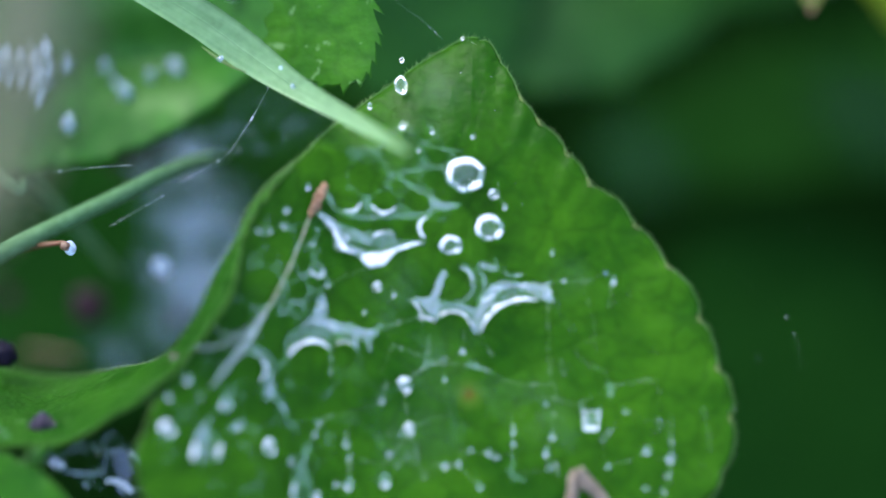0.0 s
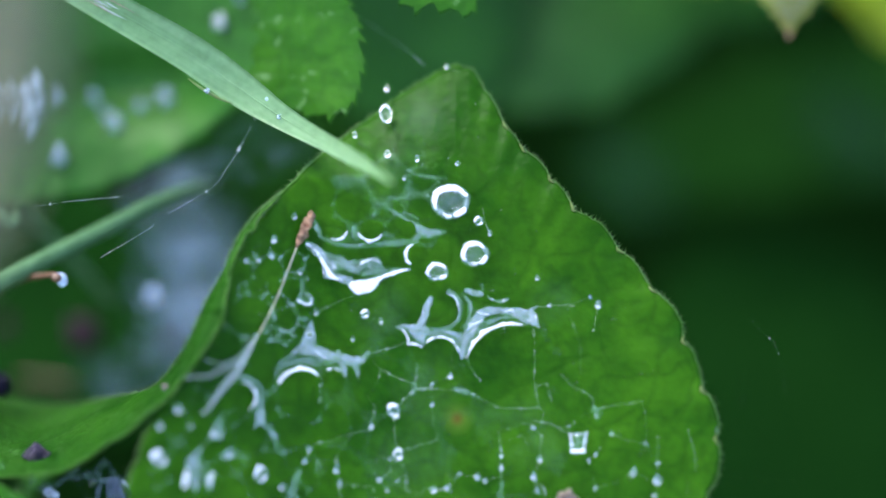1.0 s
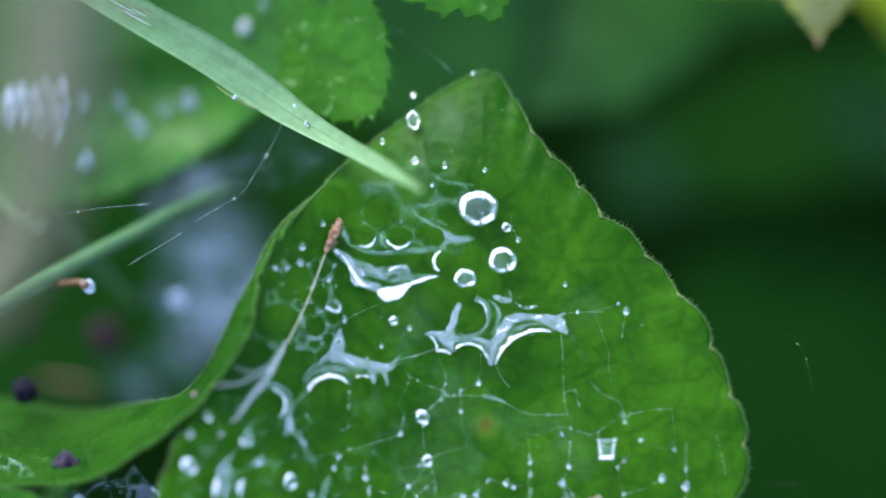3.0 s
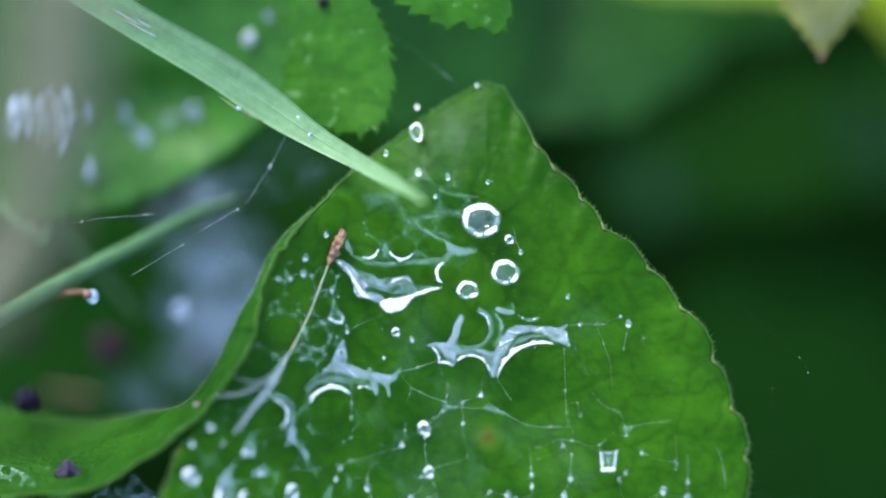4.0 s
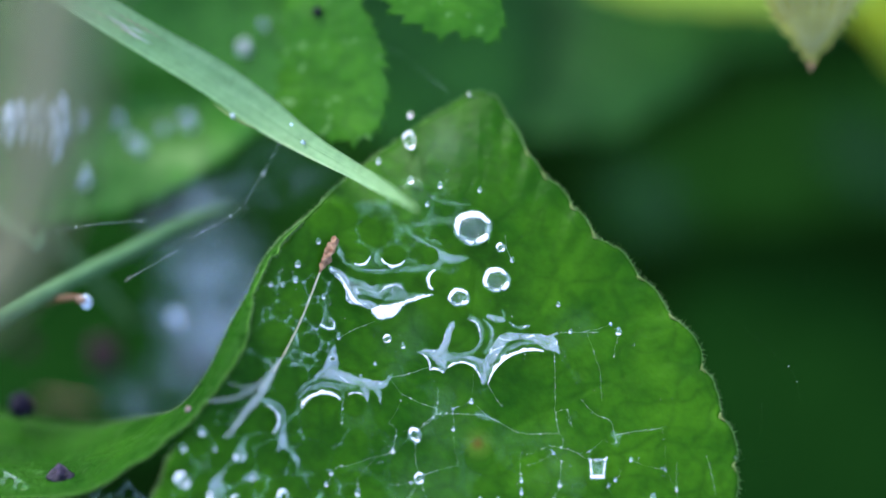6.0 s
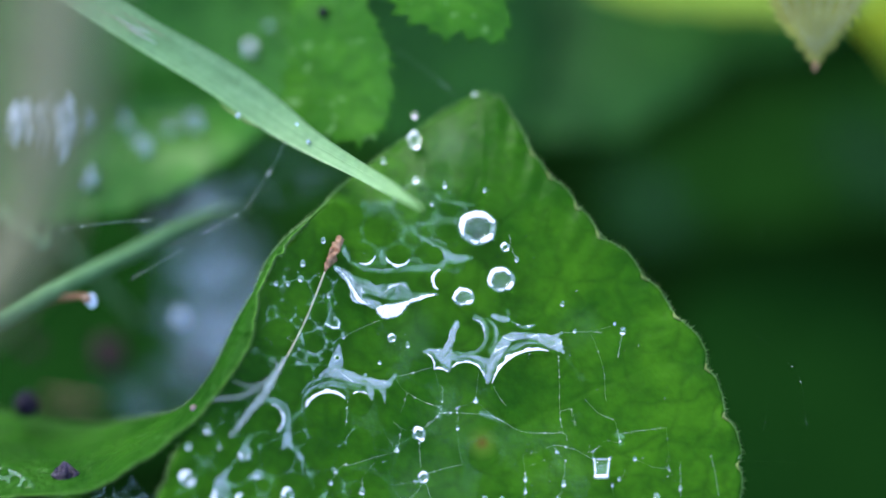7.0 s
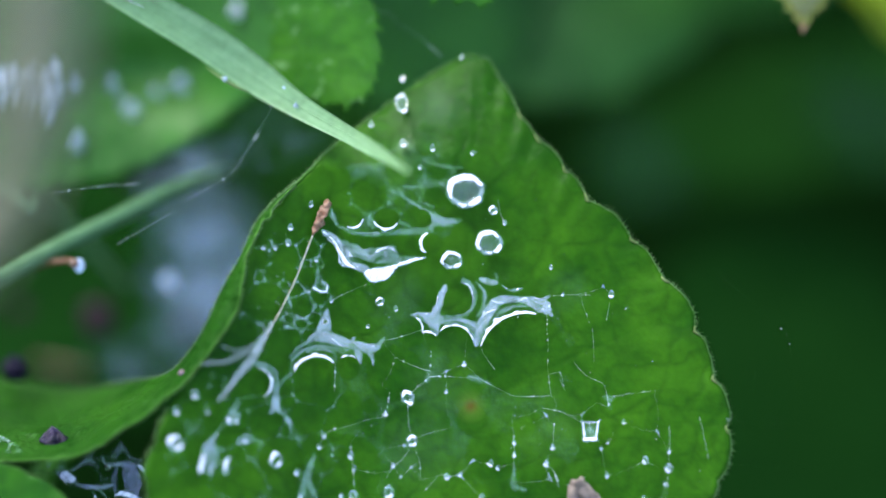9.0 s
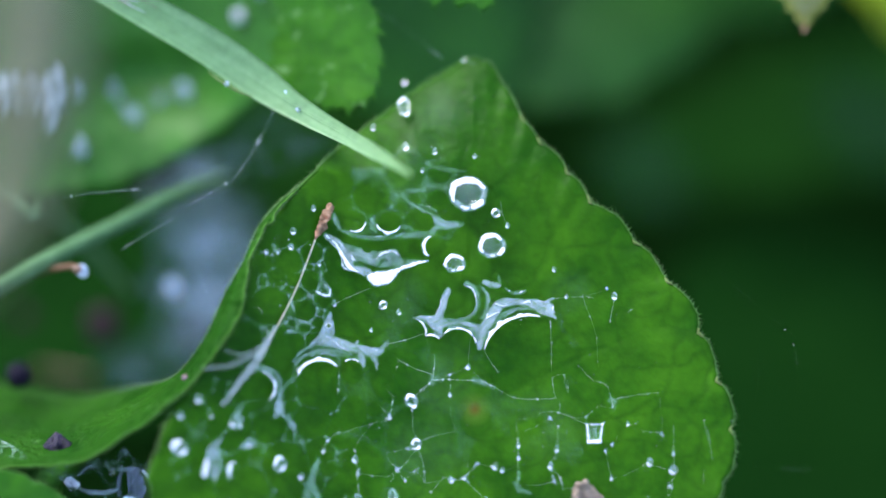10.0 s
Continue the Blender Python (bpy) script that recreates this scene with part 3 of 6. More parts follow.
simple_leaf("backdrop_leaf", "wide leaf behind, its deep shade put into a dark green",
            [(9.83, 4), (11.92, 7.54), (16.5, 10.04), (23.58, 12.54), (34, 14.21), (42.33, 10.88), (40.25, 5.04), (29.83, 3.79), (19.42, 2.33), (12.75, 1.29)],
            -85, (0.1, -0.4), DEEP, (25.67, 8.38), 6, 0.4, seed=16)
simple_leaf("backdrop_leaf", "long leaf behind, its deep shade put into a dark green",
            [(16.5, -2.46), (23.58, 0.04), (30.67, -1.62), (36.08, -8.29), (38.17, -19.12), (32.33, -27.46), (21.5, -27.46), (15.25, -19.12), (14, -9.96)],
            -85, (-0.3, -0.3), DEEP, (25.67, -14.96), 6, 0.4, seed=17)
# green lowered so that the shade under the foam lies in the colour
simple_leaf("backdrop_leaf", "leaf under the foam, its green darkened for shade",
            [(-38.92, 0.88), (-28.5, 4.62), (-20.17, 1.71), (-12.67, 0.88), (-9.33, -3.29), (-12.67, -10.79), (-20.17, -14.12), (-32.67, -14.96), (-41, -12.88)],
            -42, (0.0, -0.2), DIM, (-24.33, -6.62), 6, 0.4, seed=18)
# two near-black leaves, added to fill the gaps with shade
simple_leaf("backdrop_leaf", "broad leaf added near the soil, nearly black for shade",
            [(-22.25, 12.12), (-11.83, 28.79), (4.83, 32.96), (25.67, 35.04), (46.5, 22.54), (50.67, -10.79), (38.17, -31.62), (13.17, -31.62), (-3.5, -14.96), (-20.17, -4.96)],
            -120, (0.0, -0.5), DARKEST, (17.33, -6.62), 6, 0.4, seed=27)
simple_leaf("backdrop_leaf", "leaf added low down, nearly black for shade",
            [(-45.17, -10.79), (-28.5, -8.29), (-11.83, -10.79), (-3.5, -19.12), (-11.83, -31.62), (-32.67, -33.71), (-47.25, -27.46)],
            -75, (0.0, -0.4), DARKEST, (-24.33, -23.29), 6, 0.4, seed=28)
# leaf added to give the gap behind the grass its shade tone
simple_leaf("backdrop_leaf", "leaf added behind the grass, its green darkened for shade",
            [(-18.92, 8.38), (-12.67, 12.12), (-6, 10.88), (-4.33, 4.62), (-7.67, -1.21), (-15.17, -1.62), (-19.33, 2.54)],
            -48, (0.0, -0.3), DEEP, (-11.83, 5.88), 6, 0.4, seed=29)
yellow_tip = simple_leaf("yellow_leaf", "pale yellowing toothed leaf tip with whitish ribs and a brown point",
            [(20.8, 23.38), (26.5, 26.71), (32.6, 23.38), (30.0, 18.6), (28.6, 16.6), (27.5, 15.3), (26.55, 14.3), (25.6, 15.3), (24.4, 16.8), (23.1, 18.8)],
            8, (0.0, -0.1), YELLOW, (26.92, 21.71), 0.85, 0.42, True, seed=19, around=900)


def yellow_tip_parts():
    for top in ((22.9, 21.4), (24.3, 22.2), (25.6, 22.6), (26.9, 22.8), (28.3, 22.4), (29.8, 21.6), (30.9, 20.8)):
        foot = (26.55 + 0.18 * (top[0] - 26.6), 14.9 + 0.3 * abs(top[0] - 26.6))
        line = [(top[0] + (foot[0] - top[0]) * k / 15, top[1] + (foot[1] - top[1]) * k / 15) for k in range(16)]
        v, f = tube([at(x, y, 8.12 - 0.1 * (y - 19.3)) for x, y in line], [0.00011 - 0.00005 * k / 15 for k in range(16)], 8)
        part("rib", mesh_of("rib", v, f), PALE_RIB, yellow_tip, "whitish rib of the yellowing leaf")
    v, f = tube([at(26.6 - 0.02 * k, 14.7 - 0.12 * k, 8.55) for k in range(7)], [0.00014 * math.sin(math.pi * (k + 1) / 8) for k in range(7)], 10)
    part("brown_point", mesh_of("brown_point", v, f), BROWN, yellow_tip, "withered brown point of the leaf")


yellow_tip_parts()
simple_leaf("yellow_leaf", "yellow-green leaf edge high behind",
            [(9.5, 20.6), (13, 18.9), (18, 18.4), (24, 18.2), (31, 19.4), (33, 25), (20, 28), (10, 25)],
            -38, (0.0, -0.2), YELLOW_GREEN, (20, 24), 4, 0.3, seed=33)
simple_leaf("yellow_leaf", "bright yellow leaf behind",
            [(29.62, 25.88), (36.71, 27.54), (42.96, 19.21), (38.79, 12.33), (34, 13.38), (30.67, 16.5), (28.17, 20.67)],
            -45, (0.0, -0.2), BRIGHT_YELLOW, (35.67, 20.04), 4, 0.3, seed=20)


# ---- grass ----
def grass_blade(name, label, line, mat, crease=0.15, cols=9, rows=160):
    """A creased, tapering grass blade along a line of (x, y, z, half-width), all in mm."""
    c, _ = curve_points(line, rows)
    verts = []
    for i in range(rows):
        way = c[min(i + 1, rows - 1)][:2] - c[max(i - 1, 0)][:2]
        way = way / np.linalg.norm(way)
        side = np.array([-way[1], way[0]])
        wide = max(c[i][3], 0.02)
        for k in range(cols):
            u = 2 * k / (cols - 1) - 1
            x, y = c[i][:2] + side * (u * wide + 0.03 * ripple(i * 0.3, u, 1.0, 5))
            verts.append(at(x, y, c[i][2] + crease * wide * (abs(u) - 0.5) + 0.02 * math.cos(u * 16) + 0.15 * u * wide))
    faces = [(i * cols + k, (i + 1) * cols + k, (i + 1) * cols + k + 1, i * cols + k + 1) for i in range(rows - 1) for k in range(cols - 1)]
    rim = [i * cols for i in range(rows)] + [(rows - 1) * cols + k for k in range(1, cols)] + [i * cols + cols - 1 for i in range(rows - 2, -1, -1)] + list(range(cols - 2, 0, -1))
    v, f = thick(verts, faces, rim[::-1], 0.00015)
    plant = thing(name, label, "grass")
    part("blade", mesh_of("blade", v, f), mat, plant)
    ridge = [at(p[0], p[1], p[2] - crease * max(p[3], 0.02) * 0.5 - 0.04) for p in c]
    v, f = tube(ridge, [0.00009 * min(1, max(p[3], 0.05)) for p in c], 6)
    part("midrib", mesh_of("midrib", v, f), mat, plant)
    return plant


def stem(name, label, category, line, mat, sides=12, rows=60):
    """A round stem along a line of (x, y, z, radius), all in mm."""
    c, _ = curve_points(line, rows)
    v, f = tube([at(*p[:3]) for p in c], [p[3] * 0.001 * (1 + 0.05 * ripple(i * 0.4, 0, 1)) for i, p in enumerate(c)], sides)
    plant = thing(name, label, category)
    part("stalk", mesh_of("stalk", v, f), mat, plant)
    return plant


green_blade = grass_blade("grass", "pale green grass blade with a pointed tip",
            [(-95.17, 39.21, -262, 1.4), (-78.5, 51.71, -140, 1.5), (-53.5, 35.88, -40, 1.5), (-35.17, 23.71, -8, 1.4), (-28.92, 19.96, -4, 1.3), (-23.29, 16.58, -3, 1.27), (-17.75, 13.38, -3, 1.37),
             (-14.21, 10.88, -3, 1.35), (-10.71, 8.46, -1.5, 0.9), (-7.33, 6.54, 1.5, 0.64), (-4.96, 5.17, 5.0, 0.5), (-2.5, 3.6, 10, 0.1)], GRASS)


def worn_streaks():
    for line in ([(-25.5, 17.79), (-24.33, 17.12), (-23.17, 16.5)], [(-24.5, 17), (-23.25, 16.25), (-22.17, 15.71)], [(-23.75, 17.04), (-22.67, 16.42)]):
        c, _ = curve_points([(x, y, -2.72) for x, y in line], 14)
        v, f = tube([at(*p) for p in c], [0.000008 + 0.00003 * math.sin(math.pi * i / 13) for i in range(14)], 6)
        part("worn_streak", mesh_of("worn_streak", v, f), SILK, green_blade, "pale scraped streak on the blade")
    for line in ([(-27.3, 18.62), (-25.9, 17.85), (-24.6, 17.2), (-23.2, 16.35)], [(-25.2, 17.25), (-24.0, 16.6), (-22.9, 15.95)], [(-25.4, 18.3), (-23.2, 17.1), (-21.2, 16.0)]):
        c, _ = curve_points([(x, y, -2.74) for x, y in line], 20)
        v, f = tube([at(*p) for p in c], [0.000008 + 0.000035 * math.sin(math.pi * i / 19) for i in range(20)], 6)
        part("worn_streak", mesh_of("worn_streak", v, f), GREYBROWN, green_blade, "brown dry streak on the blade")


worn_streaks()
stem("grass", "thin green grass stem crossing behind", "grass",
     [(-69.8, -36.05, -180, 0.7), (-44.8, -11.9, -14, 0.75), (-32.3, -3.98, -8, 0.72), (-28.1, -1.76, -8.5, 0.68), (-23.9, 0.32, -9.5, 0.64), (-19.8, 2.45, -11, 0.58), (-17.7, 3.2, -15, 0.5), (-16.0, 3.7, -20, 0.3)], STEM)
stem("grass", "thin green grass stem in shade", "grass",
     [(-61.83, 43.38, -260, 0.6), (-34.33, 4.62, -24, 0.5), (-30.17, 1.71, -22, 0.5), (-26.83, -1.21, -23, 0.45), (-23.5, -4.96, -24.5, 0.3)], STEM)
straw = stem("straw", "dry pale straw close to the eye, out of focus", "straw",
     [(-28.08, 47.54, 80, 1.9), (-29.12, 22.54, 66, 2.0), (-30.17, 10.04, 60, 2.1), (-32.88, -0.38, 52, 2.0), (-41.42, -11.62, 40, 1.9), (-45.17, -44.12, -20, 1.6), (-49.33, -114.96, -130, 1.5)], STRAW)


def straw_sheath():
    c, _ = curve_points([(-29.08, 23.38, 66.5, 2.0), (-29.58, 17.12, 63.5, 2.25), (-30.17, 10.04, 60.2, 2.35), (-30.75, 6.29, 57.8, 2.2)], 30)
    v, f = tube([at(*p[:3]) for p in c], [p[3] * 0.001 for p in c], 14)
    part("sheath", mesh_of("sheath", v, f), STRAW, straw)


straw_sheath()
stem("grass_fibre", "yellowish torn fibre along the grass blade edge", "grass",
     [(-17.6, 11.35, -2.7, 0.03), (-16.85, 10.78, -2.5, 0.10), (-16, 10.25, -2.5, 0.13), (-15.17, 9.8, -2.6, 0.10), (-14.3, 9.5, -2.8, 0.03)], FIBRE)


# ---- water and web ----
def web_z(x, y):
    """The height of the web sheet over the leaf."""
    return leaf_z(x, y) + 0.8 + 0.3 * sag(x, y)


def contour(gx, gy, f, value):
    """The part of a grid where f is positive: points (x, y, value) and faces, cut along its edge."""
    points, order, faces = [], {}, []

    def corner(j, i):
        key = (j, i)
        if key not in order:
            order[key] = len(points)
            points.append((gx[j, i], gy[j, i], value[j, i]))
        return order[key]

    def cut(p, q):
        key = (p, q) if p < q else (q, p)
        if key not in order:
            k = f[p] / (f[p] - f[q])
            order[key] = len(points)
            points.append(tuple(a[p] + k * (a[q] - a[p]) for a in (gx, gy, value)))
        return order[key]
    inside = f > 0
    some = inside[:-1, :-1] | inside[1:, :-1] | inside[:-1, 1:] | inside[1:, 1:]
    for j, i in zip(*np.nonzero(some)):
        for tri in (((j, i), (j, i + 1), (j + 1, i + 1)), ((j, i), (j + 1, i + 1), (j + 1, i))):
            ring = []
            for k in range(3):
                p, q = tri[k], tri[(k + 1) % 3]
                if inside[p]:
                    ring.append(corner(*p))
                if inside[p] != inside[q]:
                    ring.append(cut(p, q))
            if len(ring) > 2:
                faces.append(tuple(ring))
    return points, faces


def hem(points, faces):
    """Faces that join a sheet's upper side to its under side, which follows it in the list."""
    n, edges = len(points), set()
    for q in faces:
        edges.update((q[k], q[(k + 1) % len(q)]) for k in range(len(q)))
    return [(b, a, a + n, b + n) for a, b in edges if (b, a) not in edges]


def wavy(u):
    return (np.sin(7 * u) + np.sin(13.3 * u + 1) + np.sin(23.1 * u + 2)) / 3


def smooth(u):
    u = np.clip(u, 0, 1)
    return u * u * (3 - 2 * u)


def veil_mesh(name, paths, bites=(), rise=web_z, step=0.05, bands=0.3, along=None, box=None, curved=True):
    """A sheet of silky water, its highest shares painting white highlights. Paths (share of silk, softness, [(x, y,
    half-width), ...]) lie over one another; bites (x, y, r) are bubbles cut out, (x, y, r, softness) thin places.
    """
    lines = []
    for share, soft, pts in paths:
        c = np.array(pts, float)
        if curved and len(c) > 2:
            c, _ = curve_points(pts, 8 * len(pts))
        lines.append((share, soft, np.array(c)))
    if box is None:
        x0, x1 = min((c[:, 0] - c[:, 2]).min() - s for _, s, c in lines), max((c[:, 0] + c[:, 2]).max() + s for _, s, c in lines)
        y0, y1 = min((c[:, 1] - c[:, 2]).min() - s for _, s, c in lines), max((c[:, 1] + c[:, 2]).max() + s for _, s, c in lines)
    else:
        x0, y0, x1, y1 = box
    gx, gy = np.meshgrid(np.arange(x0 - step, x1 + 2 * step, step), np.arange(y0 - step, y1 + 2 * step, step))
    silk = np.zeros_like(gx)
    wob = 0.035 * wavy(gx * 0.9 + 0.4 * np.sin(gy * 2.1)) + 0.035 * wavy(gy * 0.8 + 0.5 * np.sin(gx * 1.7))
    for share, soft, c in lines:
        soft *= 1.45 if share < 0.5 else 1.15
        e = np.full_like(gx, 99.0)
        for (ax, ay, aw), (bx, by, bw) in zip(c[:, :3], c[1:, :3]):
            dx, dy = bx - ax, by - ay
            k = np.clip(((gx - ax) * dx + (gy - ay) * dy) / (dx * dx + dy * dy + 1e-9), 0, 1)
            e = np.minimum(e, np.hypot(gx - ax - k * dx, gy - ay - k * dy) - aw - k * (bw - aw))
        silk += (share ** 1.55 * smooth((soft * 0.6 - e - wob * min(1, soft * 5)) / soft)) ** 5
    silk = silk ** 0.2
    out = np.full_like(gx, 9.0)
    for b in bites:
        d = np.hypot(gx - b[0], gy - b[1]) - b[2]
        if len(b) > 3:
            silk *= smooth(d / b[3])
        else:
            out = np.minimum(out, d)
    if bands and len(bites):
        silk *= 1 + 2.2 * bands * (1 - silk) * wavy(1.1 * np.minimum(out, 3) + 0.25 * np.sin(1.3 * gx) + 0.2 * np.sin(1.9 * gy))
    if along:
        silk *= 1 + 0.2 * wavy(1.6 * (gx * along[1] - gy * along[0]) + 0.25 * np.sin(1.5 * gx))
    silk = np.clip(silk, 0, 0.985)
    points, faces = contour(gx, gy, np.minimum(0.4 * (silk - 0.004), out), silk)
    top, low = [], []
    for x, y, s in points:
        h = 0.012 + 0.13 * max(0.0, (s - 0.55) / 0.45) ** 1.5
        z = rise(x, y) + 0.2 * ripple(x, y, 0.35, 2)
        top.append(at(x, y, z + h))
        low.append(at(x, y, z - 0.4 * h))
    n = len(points)
    me = mesh_of(name, top + low, faces + [tuple(i + n for i in reversed(q)) for q in faces] + hem(points, faces))
    amount = me.attributes.new("silk", "FLOAT", "POINT")
    amount.data.foreach_set("value", [1 - math.sqrt(1 - p[2]) for p in points] * 2)
    return me


def veil(label, paths, bites=(), **more):
    thin, full = [p for p in paths if p[0] < 0.7], [p for p in paths if p[0] >= 0.7]
    if not thin or not full:
        return solo("water_film", veil_mesh("water_film", paths, bites, **more), VEIL, label, "water film", "water films in the web")
    ob = thing("water_film", label, "water film", "water films in the web")
    part("sheet", veil_mesh("sheet", thin, bites, **more), VEIL, ob, "translucent sheet of silky water, bluish sky sheen painted in")
    rise = more.pop("rise", web_z)
    part("highlight_bead", veil_mesh("highlight_bead", full, bites, rise=lambda x, y: rise(x, y) + 0.12, **more), VEIL, ob, "bead of silky water with a painted white highlight")
    return ob


def film(strokes, bites, label, share=0.45, **more):
    """A water film of straight strokes (x1, y1, x2, y2, half-width, half-width at the end)."""
    rows = [(*row, row[-1])[:6] for row in strokes]
    return veil(label, [(share, 0.21, [(a, b, w * 0.8), (c, d, v * 0.8)]) for a, b, c, d, w, v in rows], bites, **more)


def stroke_field(gx, gy, line):
    """Signed distance to a tapering stroke through (x, y, half-width) points, negative inside."""
    c = np.array(line, float)
    if len(c) > 2:
        c, _ = curve_points(line, 7 * len(line))
    e = np.full_like(gx, 99.0)
    for (ax, ay, aw), (bx, by, bw) in zip(c, c[1:]):
        dx, dy = bx - ax, by - ay
        k = np.clip(((gx - ax) * dx + (gy - ay) * dy) / (dx * dx + dy * dy + 1e-9), 0, 1)
        e = np.minimum(e, np.hypot(gx - ax - k * dx, gy - ay - k * dy) - aw - k * (bw - aw))
    return e


def silk_mesh(name, gx, gy, keep, silk, rise, puff=0.13, thin=0.012, skin=False):
    """A thin two-sided water sheet (a mere skin of silk if skin is set) over a grid where keep is positive; silk says how milky it is, and the milky places are thicker."""
    points, faces = contour(gx, gy, keep, silk)
    top, low = [], []
    for x, y, s in points:
        h = thin + puff * max(0.0, (s - 0.55) / 0.45) ** 1.5
        z = rise(x, y) + 0.2 * ripple(x, y, 0.35, 2)
        top.append(at(x, y, z + h))
        low.append(at(x, y, z - 0.4 * h))
    n = len(points)
    me = mesh_of(name, top, faces) if skin else mesh_of(name, top + low, faces + [tuple(i + n for i in reversed(q)) for q in faces] + hem(points, faces))
    amount = me.attributes.new("silk", "FLOAT", "POINT")
    amount.data.foreach_set("value", [min(0.985, max(0.0, p[2])) for p in points] if skin else [1 - math.sqrt(1 - min(0.985, max(0.0, p[2]))) for p in points] * 2)
    return me


def grid_over(boxes, step):
    b = np.array(boxes, float)
    return np.meshgrid(np.arange(b[:, 0].min(), b[:, 2].max(), step), np.arange(b[:, 1].min(), b[:, 3].max(), step))


def foam_film(label, body, bubbles, rims=(), lines=(), clear=(), step=0.04, rise=web_z, mat=None, name="water_film", category="water film", group="water films in the web"):
    """Silky water left between bubbles. Body strokes (share of silk, line) less the bubbles (x, y, r); fine currents
    run along the bubbles' edges.
    rims (bubble, start, end, width) paint white highlights along a bubble, angles in degrees; lines are milky and clear
    ones clear currents."""
    boxes = [(x - w - 0.3, y - w - 0.3, x + w + 0.3, y + w + 0.3) for _, line in [*body, *lines] for x, y, w in line]
    boxes += [(x - r - w, y - r - w, x + r + w, y + r + w) for i, _, _, w in rims for x, y, r in bubbles[i:i + 1] if r < 1.2]
    gx, gy = grid_over(boxes, step)
    wob = 0.03 * wavy(gx * 0.9 + 0.4 * np.sin(gy * 2.1)) + 0.03 * wavy(gy * 0.8 + 0.5 * np.sin(gx * 1.7))
    silk, room = np.zeros_like(gx), np.full_like(gx, -9.0)
    for share, line in body:
        e = stroke_field(gx, gy, line) + wob
        room = np.maximum(room, 0.06 - e)
        silk = np.maximum(silk, share * smooth((0.06 - e) / (0.34 if share < 0.45 else 0.16)))
    away = [np.hypot(gx - x, gy - y) - r for x, y, r in bubbles]
    edge = np.minimum.reduce(away + [np.full_like(gx, 9.0)])
    current = wavy(1.25 * np.minimum(edge, 3) + 0.22 * np.sin(1.3 * gx + 0.7) + 0.2 * np.sin(1.9 * gy))
    silk *= 1 + 0.42 * current * smooth((0.75 - silk) / 0.4 + 0.35)
    silk += 0.16 * smooth(silk / 0.2) * np.exp(-(edge / 0.06) ** 2)
    for share, line in clear:
        silk *= 1 - share * smooth((0.1 - stroke_field(gx, gy, line) - wob) / 0.17)
    for share, line in lines:
        e = stroke_field(gx, gy, line) + 0.8 * wob
        if share < 0.9:
            silk = np.maximum(silk, share * smooth((0.05 - e) / 0.1))
            room = np.maximum(room, 0.05 - e)
    arcs = []
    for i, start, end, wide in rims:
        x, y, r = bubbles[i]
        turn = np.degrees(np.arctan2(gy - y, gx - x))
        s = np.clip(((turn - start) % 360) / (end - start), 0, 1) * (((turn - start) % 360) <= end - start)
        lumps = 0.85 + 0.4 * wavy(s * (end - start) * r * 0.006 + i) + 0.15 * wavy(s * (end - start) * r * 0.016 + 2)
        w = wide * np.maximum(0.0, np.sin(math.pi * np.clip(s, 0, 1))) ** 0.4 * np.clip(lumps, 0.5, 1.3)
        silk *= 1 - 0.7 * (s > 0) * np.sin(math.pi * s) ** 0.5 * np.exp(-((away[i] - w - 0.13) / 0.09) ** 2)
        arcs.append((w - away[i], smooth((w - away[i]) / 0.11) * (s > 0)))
    keep = np.minimum(np.minimum(room, edge), 0.4 * (silk - 0.02))
    base, level = rise, 0.04 * (len(label) % 6)
    rise = lambda x, y: base(x, y) + level
    ob = thing(name, label, category, group)
    part("sheet", silk_mesh("sheet", gx, gy, keep, np.clip(silk, 0, 0.9), rise), mat or VEIL, ob, "translucent sheet of silky water, bluish sky sheen painted in")
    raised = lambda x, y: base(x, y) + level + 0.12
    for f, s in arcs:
        part("highlight_bead", silk_mesh("highlight_bead", gx, gy, np.minimum(np.minimum(f + 0.02, 0.4 * (s - 0.02)), edge + 0.02), 0.985 * s, raised), VEIL, ob, "bead of water with a painted white highlight along a bubble")
    # lines with a share of 0.9 and up are painted white highlights
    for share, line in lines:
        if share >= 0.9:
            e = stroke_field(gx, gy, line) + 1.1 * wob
            part("highlight_bead", silk_mesh("highlight_bead", gx, gy, np.minimum(0.05 - e, edge + 0.03), np.clip(share * smooth((0.05 - e) / 0.2) * (1 + 0.12 * wavy(1.1 * gx + 0.6 * np.sin(2 * gy))), 0, 0.985), raised), VEIL, ob)
    return ob


